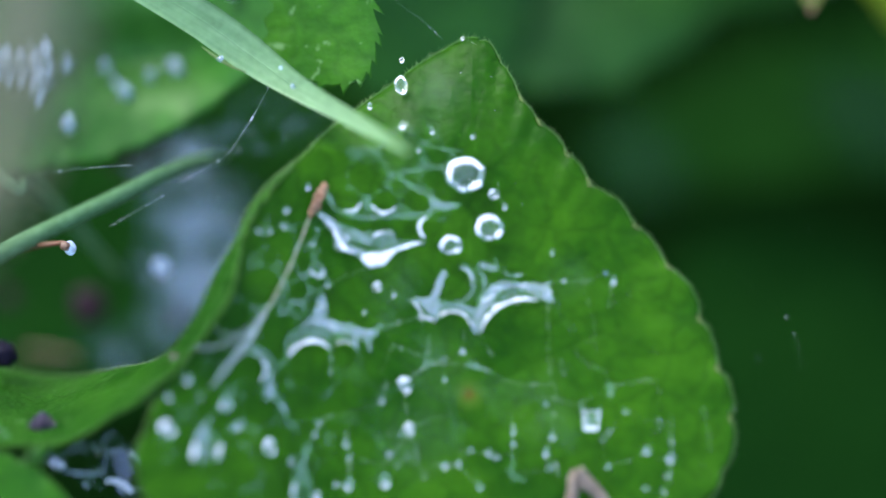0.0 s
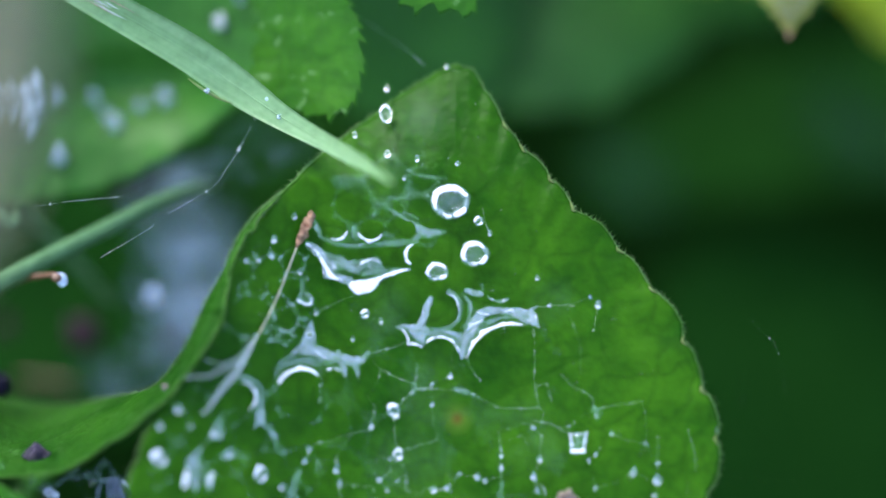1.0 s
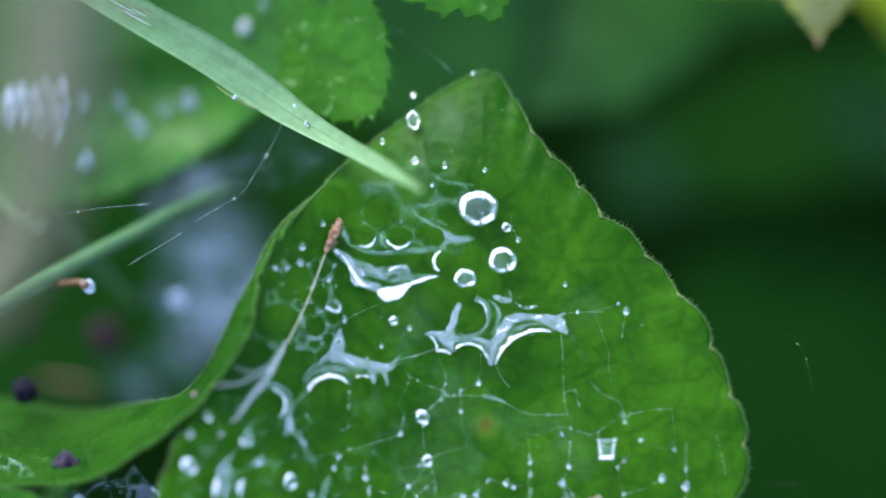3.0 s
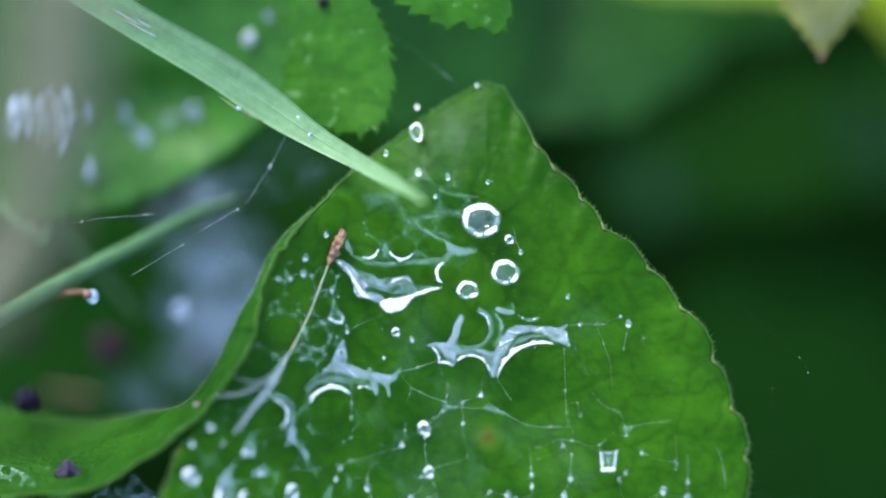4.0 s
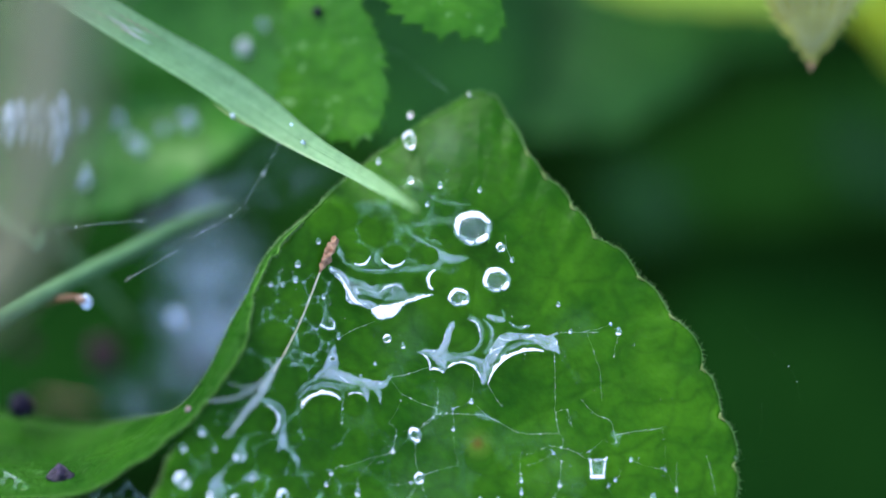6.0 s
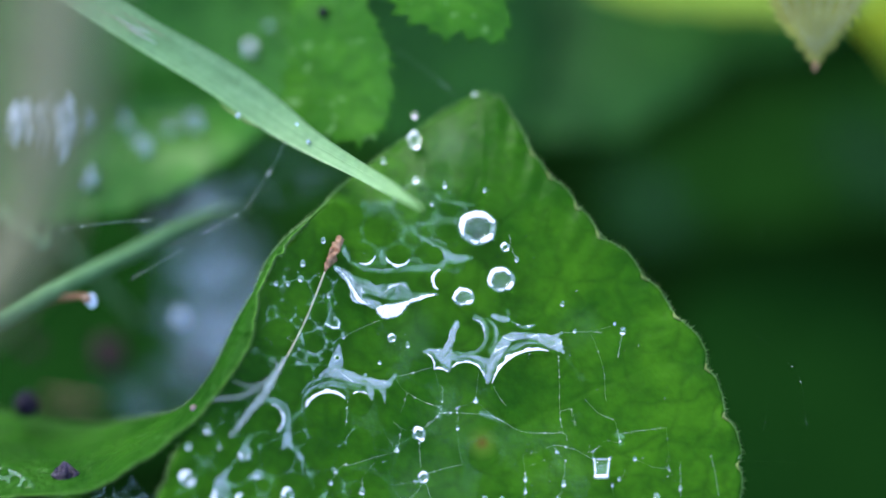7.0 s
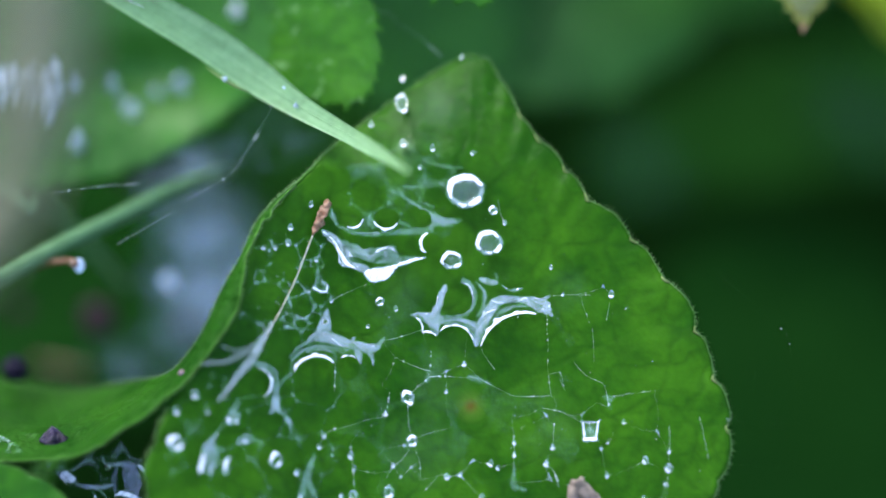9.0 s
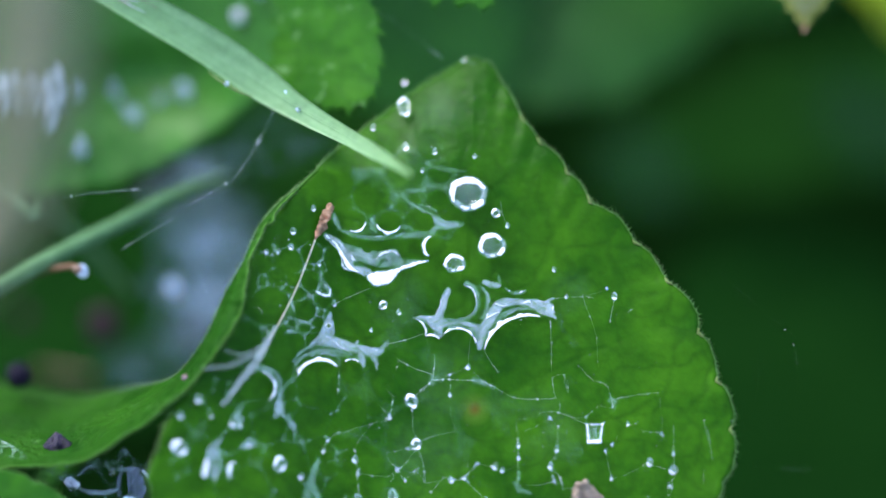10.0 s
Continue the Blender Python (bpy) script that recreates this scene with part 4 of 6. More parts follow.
foam_film("bright water film hung in curved bubbles",
          body=[(0.66, [(-8.91, -0.76, 0.14), (-8.24, -1.28, 0.36), (-7.48, -2.32, 0.53), (-6.78, -3.08, 0.44), (-5.74, -3.57, 0.31)]),
                (0.38, [(-8.24, -1.21, 0.14), (-6.99, -1.97, 0.47), (-5.6, -2.46, 0.61), (-4.21, -2.6, 0.64), (-3.24, -2.81, 0.39), (-1.99, -2.74, 0.19)]),
                (0.4, [(-4.49, -2.04, 0.17), (-3.8, -2.04, 0.35), (-3.52, -2.32, 0.14)])],
          bubbles=[(-9.24, -2.76, 1.5), (-7.16, -4.99, 1.56), (-1.3, -5.3, 2.53), (-5.81, -1.65, 0.44), (-2.27, -1.62, 0.92)],
          rims=[],
          lines=[(0.97, [(-8.85, -0.8, 0.09), (-8.1, -1.49, 0.16), (-7.5, -2.6, 0.2), (-7.1, -3.2, 0.22), (-6.3, -3.55, 0.1)]), (0.8, [(-7.83, -2.6, 0.07), (-7.48, -3.22, 0.12), (-6.78, -3.36, 0.08)]), (0.62, [(-6.78, -3.43, 0.06), (-6.16, -3.6, 0.08), (-5.67, -3.78, 0.07)]), (0.99, [(-5.7, -3.85, 0.2), (-5.1, -4.02, 0.58), (-4.28, -3.82, 0.5), (-3.66, -3.43, 0.25), (-2.96, -3.1, 0.18), (-2.2, -2.94, 0.25), (-1.37, -2.68, 0.1)]), (0.8, [(-5.19, -2.6, 0.06), (-4.77, -2.18, 0.1), (-3.94, -1.97, 0.1), (-3.45, -2.32, 0.06)]), (0.7, [(-7.83, -1.49, 0.04), (-6.71, -2.18, 0.06), (-5.46, -2.6, 0.06)])],
          clear=[(0.8, [(-6.71, -2.87, 0.17), (-5.88, -3.01, 0.14), (-5.33, -3.15, 0.07)]), (0.6, [(-4.91, -2.87, 0.14), (-4.49, -2.67, 0.14)])])
foam_film("faint curved water film under two bubbles",
          body=[(0.3, [(-7.69, -0.44, 0.14), (-6.71, -0.86, 0.19), (-5.33, -1.04, 0.19), (-3.52, -0.86, 0.25), (-1.99, -0.72, 0.33), (-1.44, -0.65, 0.19)]),
                (0.3, [(-5.33, 0.6, 0.14), (-5.46, 0.04, 0.28), (-5.19, -0.51, 0.19)]),
                (0.4, [(-8.31, 0.94, 0.11), (-8.17, 0.39, 0.25), (-7.89, -0.24, 0.17)]),
                (0.2, [(-3.45, -0.1, 0.17), (-2.69, -0.24, 0.25), (-2.41, -0.58, 0.17)])],
          bubbles=[(-6.78, 0.39, 0.86), (-4.21, 0.46, 1.0), (-1.65, 0.18, 0.69), (-5.6, 2.19, 1.19)],
          rims=[(0, 245, 345, 0.236), (1, 205, 330, 0.278)],
          lines=[(0.5, [(-7.48, -0.44, 0.04), (-6.58, -0.82, 0.06), (-5.19, -0.9, 0.06), (-3.24, -0.68, 0.04)])],
          clear=[])
foam_film("bluish water film branching between bubbles",
          body=[(0.32, [(-3.24, 2.01, 0.11), (-2.55, 1.54, 0.19), (-1.65, 0.99, 0.19), (-0.88, 0.46, 0.36)]),
                (0.42, [(-0.88, 0.53, 0.25), (-0.33, 0.04, 0.47), (0.44, -0.03, 0.36), (1.2, 0.04, 0.17)]),
                (0.36, [(-0.6, -0.17, 0.31), (-1.16, -0.58, 0.28), (-1.55, -0.93, 0.19)]),
                (0.32, [(-2.83, 2.57, 0.14), (-2.27, 2.51, 0.22), (-1.72, 2.57, 0.11)]),
                (0.2, [(-1.16, 4.35, 0.17), (-0.05, 4.07, 0.25), (1.34, 3.93, 0.11)]),
                (0.3, [(-1.99, 2.12, 0.14), (-1.44, 1.43, 0.19), (-0.74, 1.01, 0.14)])],
          bubbles=[(-0.72, -1.65, 0.86), (0.26, 1.18, 0.94), (-1.58, 0.18, 0.67), (0.78, -1.07, 0.72), (-1.44, 1.92, 0.56)],
          rims=[(0, 115, 235, 0.306)],
          lines=[(0.4, [(-3.1, 1.92, 0.04), (-2.27, 1.36, 0.07), (-1.3, 0.74, 0.07)]), (0.5, [(-0.81, 0.04, 0.07), (-0.05, -0.1, 0.11), (0.92, 0.01, 0.06)])],
          clear=[])
foam_film("star-shaped bluish water film between web threads",
          body=[(0.6, [(-2.38, -6.93, 0.08), (-1.65, -7.01, 0.28), (-0.81, -7.32, 0.47), (-0.6, -8.15, 0.31), (-0.53, -8.64, 0.07)]),
                (0.62, [(0.12, -4.85, 0.22), (-0.12, -5.51, 0.28), (-0.44, -6.49, 0.31), (-0.6, -7.32, 0.42)]),
                (0.5, [(-0.47, -7.32, 0.36), (0.51, -7.32, 0.36), (1.48, -7.6, 0.42), (2.38, -7.94, 0.47), (2.42, -8.71, 0.28), (2.45, -9.23, 0.08)]),
                (0.62, [(2.45, -9.12, 0.19), (2.73, -8.01, 0.36), (3.28, -6.9, 0.42), (3.98, -5.93, 0.39), (4.95, -5.76, 0.28), (6.2, -5.86, 0.31), (7.17, -6.14, 0.56), (7.73, -6.35, 0.36)]),
                (0.32, [(3.01, -7.87, 0.47), (4.12, -7.04, 0.5), (5.23, -6.42, 0.42), (6.34, -6.28, 0.22)]),
                (0.55, [(7.03, -5.93, 0.28), (7.89, -5.49, 0.08)]),
                (0.55, [(7.45, -6.42, 0.33), (8.03, -6.93, 0.11)]),
                (0.36, [(1.48, -4.26, 0.19), (2.1, -4.82, 0.25), (2.31, -5.79, 0.28), (1.76, -6.76, 0.25), (0.78, -7.11, 0.19)]),
                (0.34, [(2.45, -4.54, 0.14), (3.01, -5.24, 0.22), (3.01, -6.07, 0.31), (2.59, -6.9, 0.28)])],
          bubbles=[(6.2, -10.35, 3.58), (0.81, -9.12, 1.42), (-2.55, -8.01, 1.03), (-1.19, -9.23, 1.03), (1.12, -5.82, 1.06), (4.95, -3.82, 1.61), (-1.37, -5.72, 0.92), (8.42, -6.18, 0.5), (7.14, -5.07, 0.61), (1.76, -9.96, 0.56), (3.08, -9.82, 0.67)],
          rims=[(0, 78, 163, 0.347), (1, 12, 138, 0.208), (2, -15, 62, 0.194), (3, 48, 112, 0.236)],
          lines=[(0.85, [(1.34, -4.47, 0.04), (1.96, -4.82, 0.07), (2.17, -5.65, 0.08), (1.9, -6.42, 0.07), (1.34, -6.79, 0.04)]), (0.55, [(2.73, -4.68, 0.04), (3.12, -5.37, 0.06), (3.01, -6.21, 0.06)]), (0.66, [(3.56, -7.46, 0.04), (4.12, -6.93, 0.06), (5.23, -6.28, 0.04)]), (0.7, [(0.51, -7.25, 0.04), (1.48, -7.46, 0.06), (2.24, -8.15, 0.04)]), (0.72, [(3.84, -6.0, 0.06), (4.95, -5.72, 0.08), (6.2, -5.79, 0.06)])],
          clear=[(0.8, [(3.35, -7.87, 0.11), (4.26, -7.11, 0.17), (5.37, -6.55, 0.14), (6.34, -6.42, 0.07)]), (0.7, [(2.73, -5.65, 0.11), (2.59, -6.49, 0.14), (2.03, -7.18, 0.1)]), (0.6, [(0.09, -7.04, 0.08), (1.06, -7.35, 0.1), (1.76, -7.87, 0.07)]), (0.6, [(4.12, -6.28, 0.07), (5.23, -6.01, 0.07), (6.06, -6.1, 0.06)])])
foam_film("small curled water film above the star",
          body=[(0.5, [(2.8, -4.26, 0.17), (3.35, -4.47, 0.25), (3.91, -4.51, 0.17)]),
                (0.42, [(4.33, -4.65, 0.11), (4.81, -5.03, 0.14), (5.44, -5.07, 0.19), (5.92, -4.89, 0.08)]),
                (0.4, [(3.84, -3.85, 0.11), (3.95, -4.12, 0.14), (3.84, -4.54, 0.11)])],
          bubbles=[(4.95, -4.12, 0.81)],
          rims=[],
          lines=[(0.85, [(4.37, -4.65, 0.04), (4.67, -4.93, 0.06)]), (0.8, [(5.44, -5.03, 0.07), (5.85, -4.93, 0.04)])],
          clear=[])
foam_film("bluish water film arched over a bubble",
          body=[(0.6, [(-8.56, -6.46, 0.08), (-8.66, -7.18, 0.31), (-8.77, -8.08, 0.56), (-8.8, -8.57, 0.56)]),
                (0.6, [(-9.91, -8.82, 0.14), (-9.08, -8.54, 0.42), (-8.1, -8.78, 0.47), (-7.13, -9.05, 0.36), (-6.16, -9.33, 0.39), (-5.19, -9.4, 0.33), (-4.66, -9.29, 0.11)]),
                (0.58, [(-6.3, -9.54, 0.36), (-6.19, -10.23, 0.22), (-6.13, -10.86, 0.07)]),
                (0.5, [(-5.4, -9.68, 0.28), (-5.19, -10.23, 0.12), (-5.16, -10.76, 0.06)]),
                (0.5, [(-4.84, -9.26, 0.19), (-4.28, -8.6, 0.06)]),
                (0.5, [(-6.64, -8.92, 0.17), (-6.58, -8.5, 0.06)]),
                (0.3, [(-10.81, -9.47, 0.11), (-10.05, -9.15, 0.19), (-8.94, -9.29, 0.28), (-7.55, -9.68, 0.22), (-6.44, -9.82, 0.14)]),
                (0.3, [(-11.3, -11.07, 0.08), (-10.95, -10.1, 0.19), (-10.19, -9.61, 0.19), (-8.94, -9.51, 0.19), (-8.1, -9.82, 0.19), (-7.83, -10.51, 0.14)])],
          bubbles=[(-9.28, -11.87, 1.83), (-6.99, -10.85, 0.89), (-6.78, -7.04, 1.56), (-5.44, -8.12, 0.97), (-5.67, -10.82, 0.5), (-4.28, -10.62, 0.83), (-11.3, -6.9, 2.22), (-8.7, -7.46, 0.15)],
          rims=[(0, 48, 158, 0.333), (1, 50, 130, 0.139)],
          lines=[(0.5, [(-11.13, -10.37, 0.04), (-10.6, -9.75, 0.06), (-9.63, -9.33, 0.07), (-8.52, -9.29, 0.06), (-6.99, -9.57, 0.04)]), (0.62, [(-10.05, -9.71, 0.04), (-9.08, -9.51, 0.07), (-8.24, -9.68, 0.04)]), (0.45, [(-11.3, -10.1, 0.04), (-10.74, -9.4, 0.06), (-9.91, -8.98, 0.06)])],
          clear=[(0.75, [(-10.19, -9.89, 0.08), (-9.21, -9.71, 0.12), (-8.24, -9.89, 0.08)]), (0.6, [(-10.19, -9.26, 0.07), (-8.94, -9.07, 0.1), (-7.55, -9.4, 0.08), (-6.58, -9.57, 0.07)])])
foam_film("thin water film curled round small bubbles",
          body=[(0.32, [(-11.23, -6.83, 0.08), (-10.74, -7.21, 0.14), (-10.19, -7.29, 0.14), (-9.7, -6.97, 0.11)]),
                (0.42, [(-12.06, -8.04, 0.07), (-11.44, -7.9, 0.17), (-10.6, -7.98, 0.08), (-9.49, -8.01, 0.06)]),
                (0.4, [(-11.44, -5.79, 0.11), (-11.23, -6.28, 0.17), (-11.09, -6.62, 0.08)]),
                (0.35, [(-9.56, -6.21, 0.14), (-9.42, -6.42, 0.14)])],
          bubbles=[(-10.39, -6.21, 0.81)],
          rims=[],
          lines=[(0.72, [(-10.88, -7.04, 0.04), (-10.32, -7.21, 0.06), (-9.91, -7.01, 0.06)]), (0.6, [(-11.37, -5.93, 0.06), (-11.19, -6.42, 0.07)]), (0.6, [(-11.71, -7.76, 0.03), (-11.46, -7.87, 0.07), (-11.3, -7.93, 0.03)])],
          clear=[])
foam_film("crescent of water round a bubble",
          body=[(0.45, [(-13.94, -10.54, 0.11), (-13.24, -10.72, 0.22), (-12.55, -11.35, 0.33), (-12.48, -12.18, 0.25), (-12.96, -12.94, 0.14)])],
          bubbles=[(-13.8, -12.04, 1.14)],
          rims=[(0, -60, 85, 0.208)],
          lines=[(0.5, [(-12.27, -11.21, 0.04), (-12.2, -11.9, 0.04), (-12.55, -12.6, 0.04)])],
          clear=[(0.6, [(-12.69, -10.93, 0.06), (-12.38, -11.62, 0.08), (-12.55, -12.32, 0.06)])])
foam_film("narrow water film joining bubbles",
          body=[(0.5, [(-12.24, -12.32, 0.17), (-12.34, -13.01, 0.25), (-12.34, -13.71, 0.36)]),
                (0.45, [(-12.48, -13.98, 0.17), (-12.96, -14.54, 0.07), (-13.59, -15.3, 0.04)]),
                (0.45, [(-12.2, -13.91, 0.19), (-11.71, -14.4, 0.11), (-11.37, -14.82, 0.25), (-11.23, -15.23, 0.11), (-11.2, -15.93, 0.04)]),
                (0.28, [(-11.16, -11.21, 0.11), (-11.85, -11.9, 0.17), (-12.2, -12.46, 0.14)])],
          bubbles=[(-13.73, -12.94, 1.08), (-10.46, -13.15, 1.56), (-12.55, -15.37, 1.08), (-13.38, -13.85, 0.56)],
          rims=[],
          lines=[(0.6, [(-12.27, -12.46, 0.04), (-12.3, -13.15, 0.06), (-12.34, -13.78, 0.11)]), (0.55, [(-11.51, -14.61, 0.06), (-11.23, -14.96, 0.08)])],
          clear=[])
foam_film("silky water film ending in a bright bead",
          body=[(0.4, [(-15.05, -13.26, 0.17), (-15.21, -13.64, 0.19), (-15.46, -14.19, 0.36), (-15.46, -14.68, 0.47)]),
                (0.4, [(-15.19, -14.4, 0.25), (-15.05, -14.96, 0.14)]),
                (0.3, [(-13.38, -13.01, 0.04), (-14.21, -13.01, 0.07), (-14.84, -13.22, 0.11)])],
          bubbles=[(-15.63, -14.54, 0.1)],
          rims=[],
          lines=[(0.97, [(-15.81, -14.71, 0.22), (-15.74, -14.93, 0.17), (-15.53, -15.09, 0.07)]), (0.85, [(-15.25, -14.82, 0.11), (-15.16, -15.04, 0.07)]), (0.8, [(-15.05, -14.54, 0.04), (-15.02, -14.26, 0.04)])],
          clear=[])
foam_film("drooping water film with a bright rim",
          body=[(0.5, [(-16.16, -15.09, 0.04), (-16.71, -15.86, 0.08), (-17.1, -16.34, 0.25), (-17.2, -17.04, 0.53), (-16.99, -18.01, 0.58), (-16.85, -18.57, 0.42)]),
                (0.35, [(-17.68, -16.83, 0.11), (-17.2, -16.9, 0.19)]),
                (0.3, [(-16.71, -16.76, 0.19), (-16.02, -17.01, 0.11), (-15.19, -16.62, 0.08)])],
          bubbles=[(-16.57, -18.71, 0.47), (-18.1, -15.93, 0.81), (-16.3, -16.21, 0.47)],
          rims=[],
          lines=[(0.97, [(-17.62, -17.18, 0.07), (-17.71, -17.73, 0.21), (-17.85, -18.43, 0.22), (-17.93, -18.71, 0.08)]), (0.95, [(-15.63, -17.59, 0.06), (-15.91, -17.73, 0.17), (-16.05, -18.29, 0.19), (-15.95, -18.71, 0.08)])],
          clear=[(0.6, [(-16.78, -17.59, 0.11), (-16.57, -18.15, 0.14)])])
foam_film("small water film at a bubble joint",
          body=[(0.5, [(-15.12, -16.37, 0.14), (-14.56, -16.21, 0.25), (-14.0, -16.32, 0.11)]),
                (0.32, [(-13.94, -16.37, 0.08), (-13.38, -16.9, 0.06), (-12.82, -17.25, 0.04)])],
          bubbles=[(-14.63, -16.97, 0.56)],
          rims=[],
          lines=[(0.95, [(-14.49, -15.96, 0.11), (-14.46, -16.04, 0.06)])],
          clear=[])
veil("clear silky bead under a web knot",
     [(0.35, 0.21, [(-9.33, -3.08, 0.08), (-9.21, -4.04, 0.17), (-9.04, -4.79, 0.38)]), (0.95, 0.12, [(-9.54, -4.96, 0.06), (-9.08, -5.21, 0.1), (-8.62, -5.25, 0.06)]), (0.9, 0.1, [(-8.62, -5.21, 0.06), (-8.58, -4.79, 0.06), (-8.92, -4.46, 0.04)]), (0.6, 0.1, [(-9.54, -4.96, 0.05), (-9.29, -4.12, 0.04), (-9.25, -3.38, 0.04)])],
     [(-9.04, -4.83, 0.12, 0.17)])
veil("drooping silky water film",
     [(0.45, 0.25, [(-9.42, -17.29, 0.06), (-9.88, -18.5, 0.21), (-10.29, -20.17, 0.25), (-10.5, -21.71, 0.29)]), (0.4, 0.21, [(-9.83, -19.33, 0.17), (-9.21, -21.29, 0.25)]), (0.93, 0.15, [(-8.83, -20.88, 0.08), (-8.92, -21.54, 0.17), (-9.33, -21.96, 0.08)]), (0.9, 0.12, [(-10.46, -20.38, 0.08), (-10.58, -21.12, 0.12)])], [(-11.42, -19.12, 0.83), (-8.29, -18.92, 1.25)])
film([(5.12, -19.21, 5.33, -19.71, 0.12), (5.33, -19.62, 6.08, -19.83, 0.08), (5.33, -18.29, 5.29, -19.33, 0.04)], [], "small water film at a web knot")
film([(-1, -11.29, -1.12, -11.71, 0.21), (2, -11.5, 2.75, -11.71, 0.17), (2.75, -11.71, 3.5, -12.04, 0.08), (-1.12, -11.08, -0.42, -11.54, 0.08)], [], "small water film at a web knot")
film([(12.08, -12.96, 12.42, -13.12, 0.17), (12.25, -13.04, 12.33, -13.62, 0.12)], [], "small water film at a web knot")


def packed(box, sizes, seed, start=(), tries=1500, squeeze=0.03):
    """Bubbles dropped into a box until it is full, largest first."""
    rng = random.Random(seed)
    got = [tuple(c) for c in start]
    for r_want in sizes:
        for _ in range(tries // len(sizes)):
            x, y = rng.uniform(box[0], box[2]), rng.uniform(box[1], box[3])
            room = min((math.hypot(x - a, y - b) - c for a, b, c in got), default=9)
            if room > r_want * 0.75:
                got.append((x, y, min(room, r_want) - squeeze))
    return got


def bubble_net(label, box, sizes, start, strokes, seed, rise=web_z, step=0.032, wall=0.5, knot=0.5, haze=0.12, wide=0.016):
    """Water and silk between packed bubbles: fine walls where two meet, milky triangles where three meet, and a soft haze in the gaps."""
    cells = np.array(packed(box, sizes, seed, start))
    gx, gy = grid_over([box], step)
    best = np.full((3,) + gx.shape, 99.0)
    for x, y, r in cells:
        d = np.hypot(gx - x, gy - y) - r
        best[2] = np.minimum(best[2], np.maximum(best[1], d))
        best[1] = np.minimum(best[1], np.maximum(best[0], d))
        best[0] = np.minimum(best[0], d)
    near = np.zeros_like(gx)
    for a, b, c, d, w in strokes:
        near = np.maximum(near, smooth(-stroke_field(gx, gy, [(a, b, w), (c, d, w)]) / 0.5))
    patch = 0.5 + 0.5 * np.sin(0.9 * gx + 1.7 * np.sin(0.63 * gy + seed)) * np.sin(0.8 * gy + 1.3 * np.sin(0.71 * gx - seed))
    fine = 0.75 + 0.35 * wavy(0.5 * gx + 0.3 * np.sin(gy)) * wavy(0.45 * gy + 0.3 * np.sin(gx))
    between, corner = best[1] - best[0], best[2] - best[0]
    lines = wall * (0.25 + 0.75 * patch) * np.exp(-(between / (2 * wide)) ** 2) * smooth(1.6 - between)
    joint = knot * np.exp(-(corner / 0.15) ** 2) + 0.2 * knot * np.exp(-(corner / 0.4) ** 2) * patch
    silk = near * fine * np.maximum(lines, joint)
    base, level = rise, -0.05 * (seed - 20)
    net = thing("bubble_net", label, "water film", "water films in the web")
    part("bubble_wall", silk_mesh("bubble_wall", gx, gy, 0.3 * (silk - 0.05), np.clip(silk, 0, 0.8), lambda x, y: base(x, y) + level, skin=True), VEIL, net, "wet silk lines and knots round the bubbles", "stuff")
    mist = near * haze * (0.3 + 0.7 * patch) * (0.2 + 0.8 * smooth(best[0] / 0.35 + 0.55)) * fine
    part("water_sheet", silk_mesh("water_sheet", gx[::2, ::2], gy[::2, ::2], 0.3 * (mist - 0.02)[::2, ::2], mist[::2, ::2], lambda x, y: base(x, y) + level - 0.3, skin=True), VEIL, net, "thin milky sheet of water between the bubbles")
    return net


bubble_net("fine wet net of bubbles between leaf edge and straw", (-15.2, -11.62, -7.67, 0.6), (1.3, 0.9, 0.6, 0.4, 0.28),
           [(-11.62, -2.67, 0.96), (-13.58, -2.79, 0.58), (-13.08, -6, 1.42), (-10.5, -6.38, 0.83), (-9.04, -5.62, 0.54), (-14.92, -8.5, 1.25), (-11.83, -8.92, 1.38), (-9.96, -4.12, 0.75)],
           [(-12.67, -2.46, -9.33, -2.46, 1.42), (-13.08, -4.96, -9.33, -5.79, 1.67), (-14.33, -8.29, -11, -8.29, 1.88)], 21, haze=0.08, wall=0.8, knot=0.5, wide=0.012)
bubble_net("wet net of round bubbles on the leaf", (-21.42, -21.62, -6.83, -10.38), (1.7, 1.3, 0.9, 0.55),
           [(-14.33, -12.29, 1.58), (-9.25, -12.04, 1.79), (-16.67, -19.33, 0.5), (-9.96, -14.54, 1.25), (-18.08, -11.62, 0.92)],
           [(-17.67, -13.29, -14.33, -11.62, 1.88), (-14.33, -13.29, -9.33, -12.46, 2.29), (-18.5, -16.62, -9.33, -16.21, 2.5), (-18.5, -19.12, -8.5, -19.96, 2.08)], 22, haze=0.05, wall=0.48, knot=0.38, wide=0.012)
bubble_net("faint wet net of bubbles below the grass tip", (-8.08, -1.62, 1.92, 5.88), (1.5, 1.1, 0.7, 0.45),
           [(-5.5, 2.08, 1.38), (-6.75, 0.17, 0.92), (-4.17, 0.04, 1), (-0.67, 1.71, 0.92), (-0.75, -1.83, 0.83)],
           [(-6, 2.54, -0.58, 2.54, 2.08), (-6.83, 0.04, -0.17, -0.38, 1.04), (-3.5, 5.04, 0.67, 5.88, 1.67)], 23, haze=0.16, wall=0.26, knot=0.34)
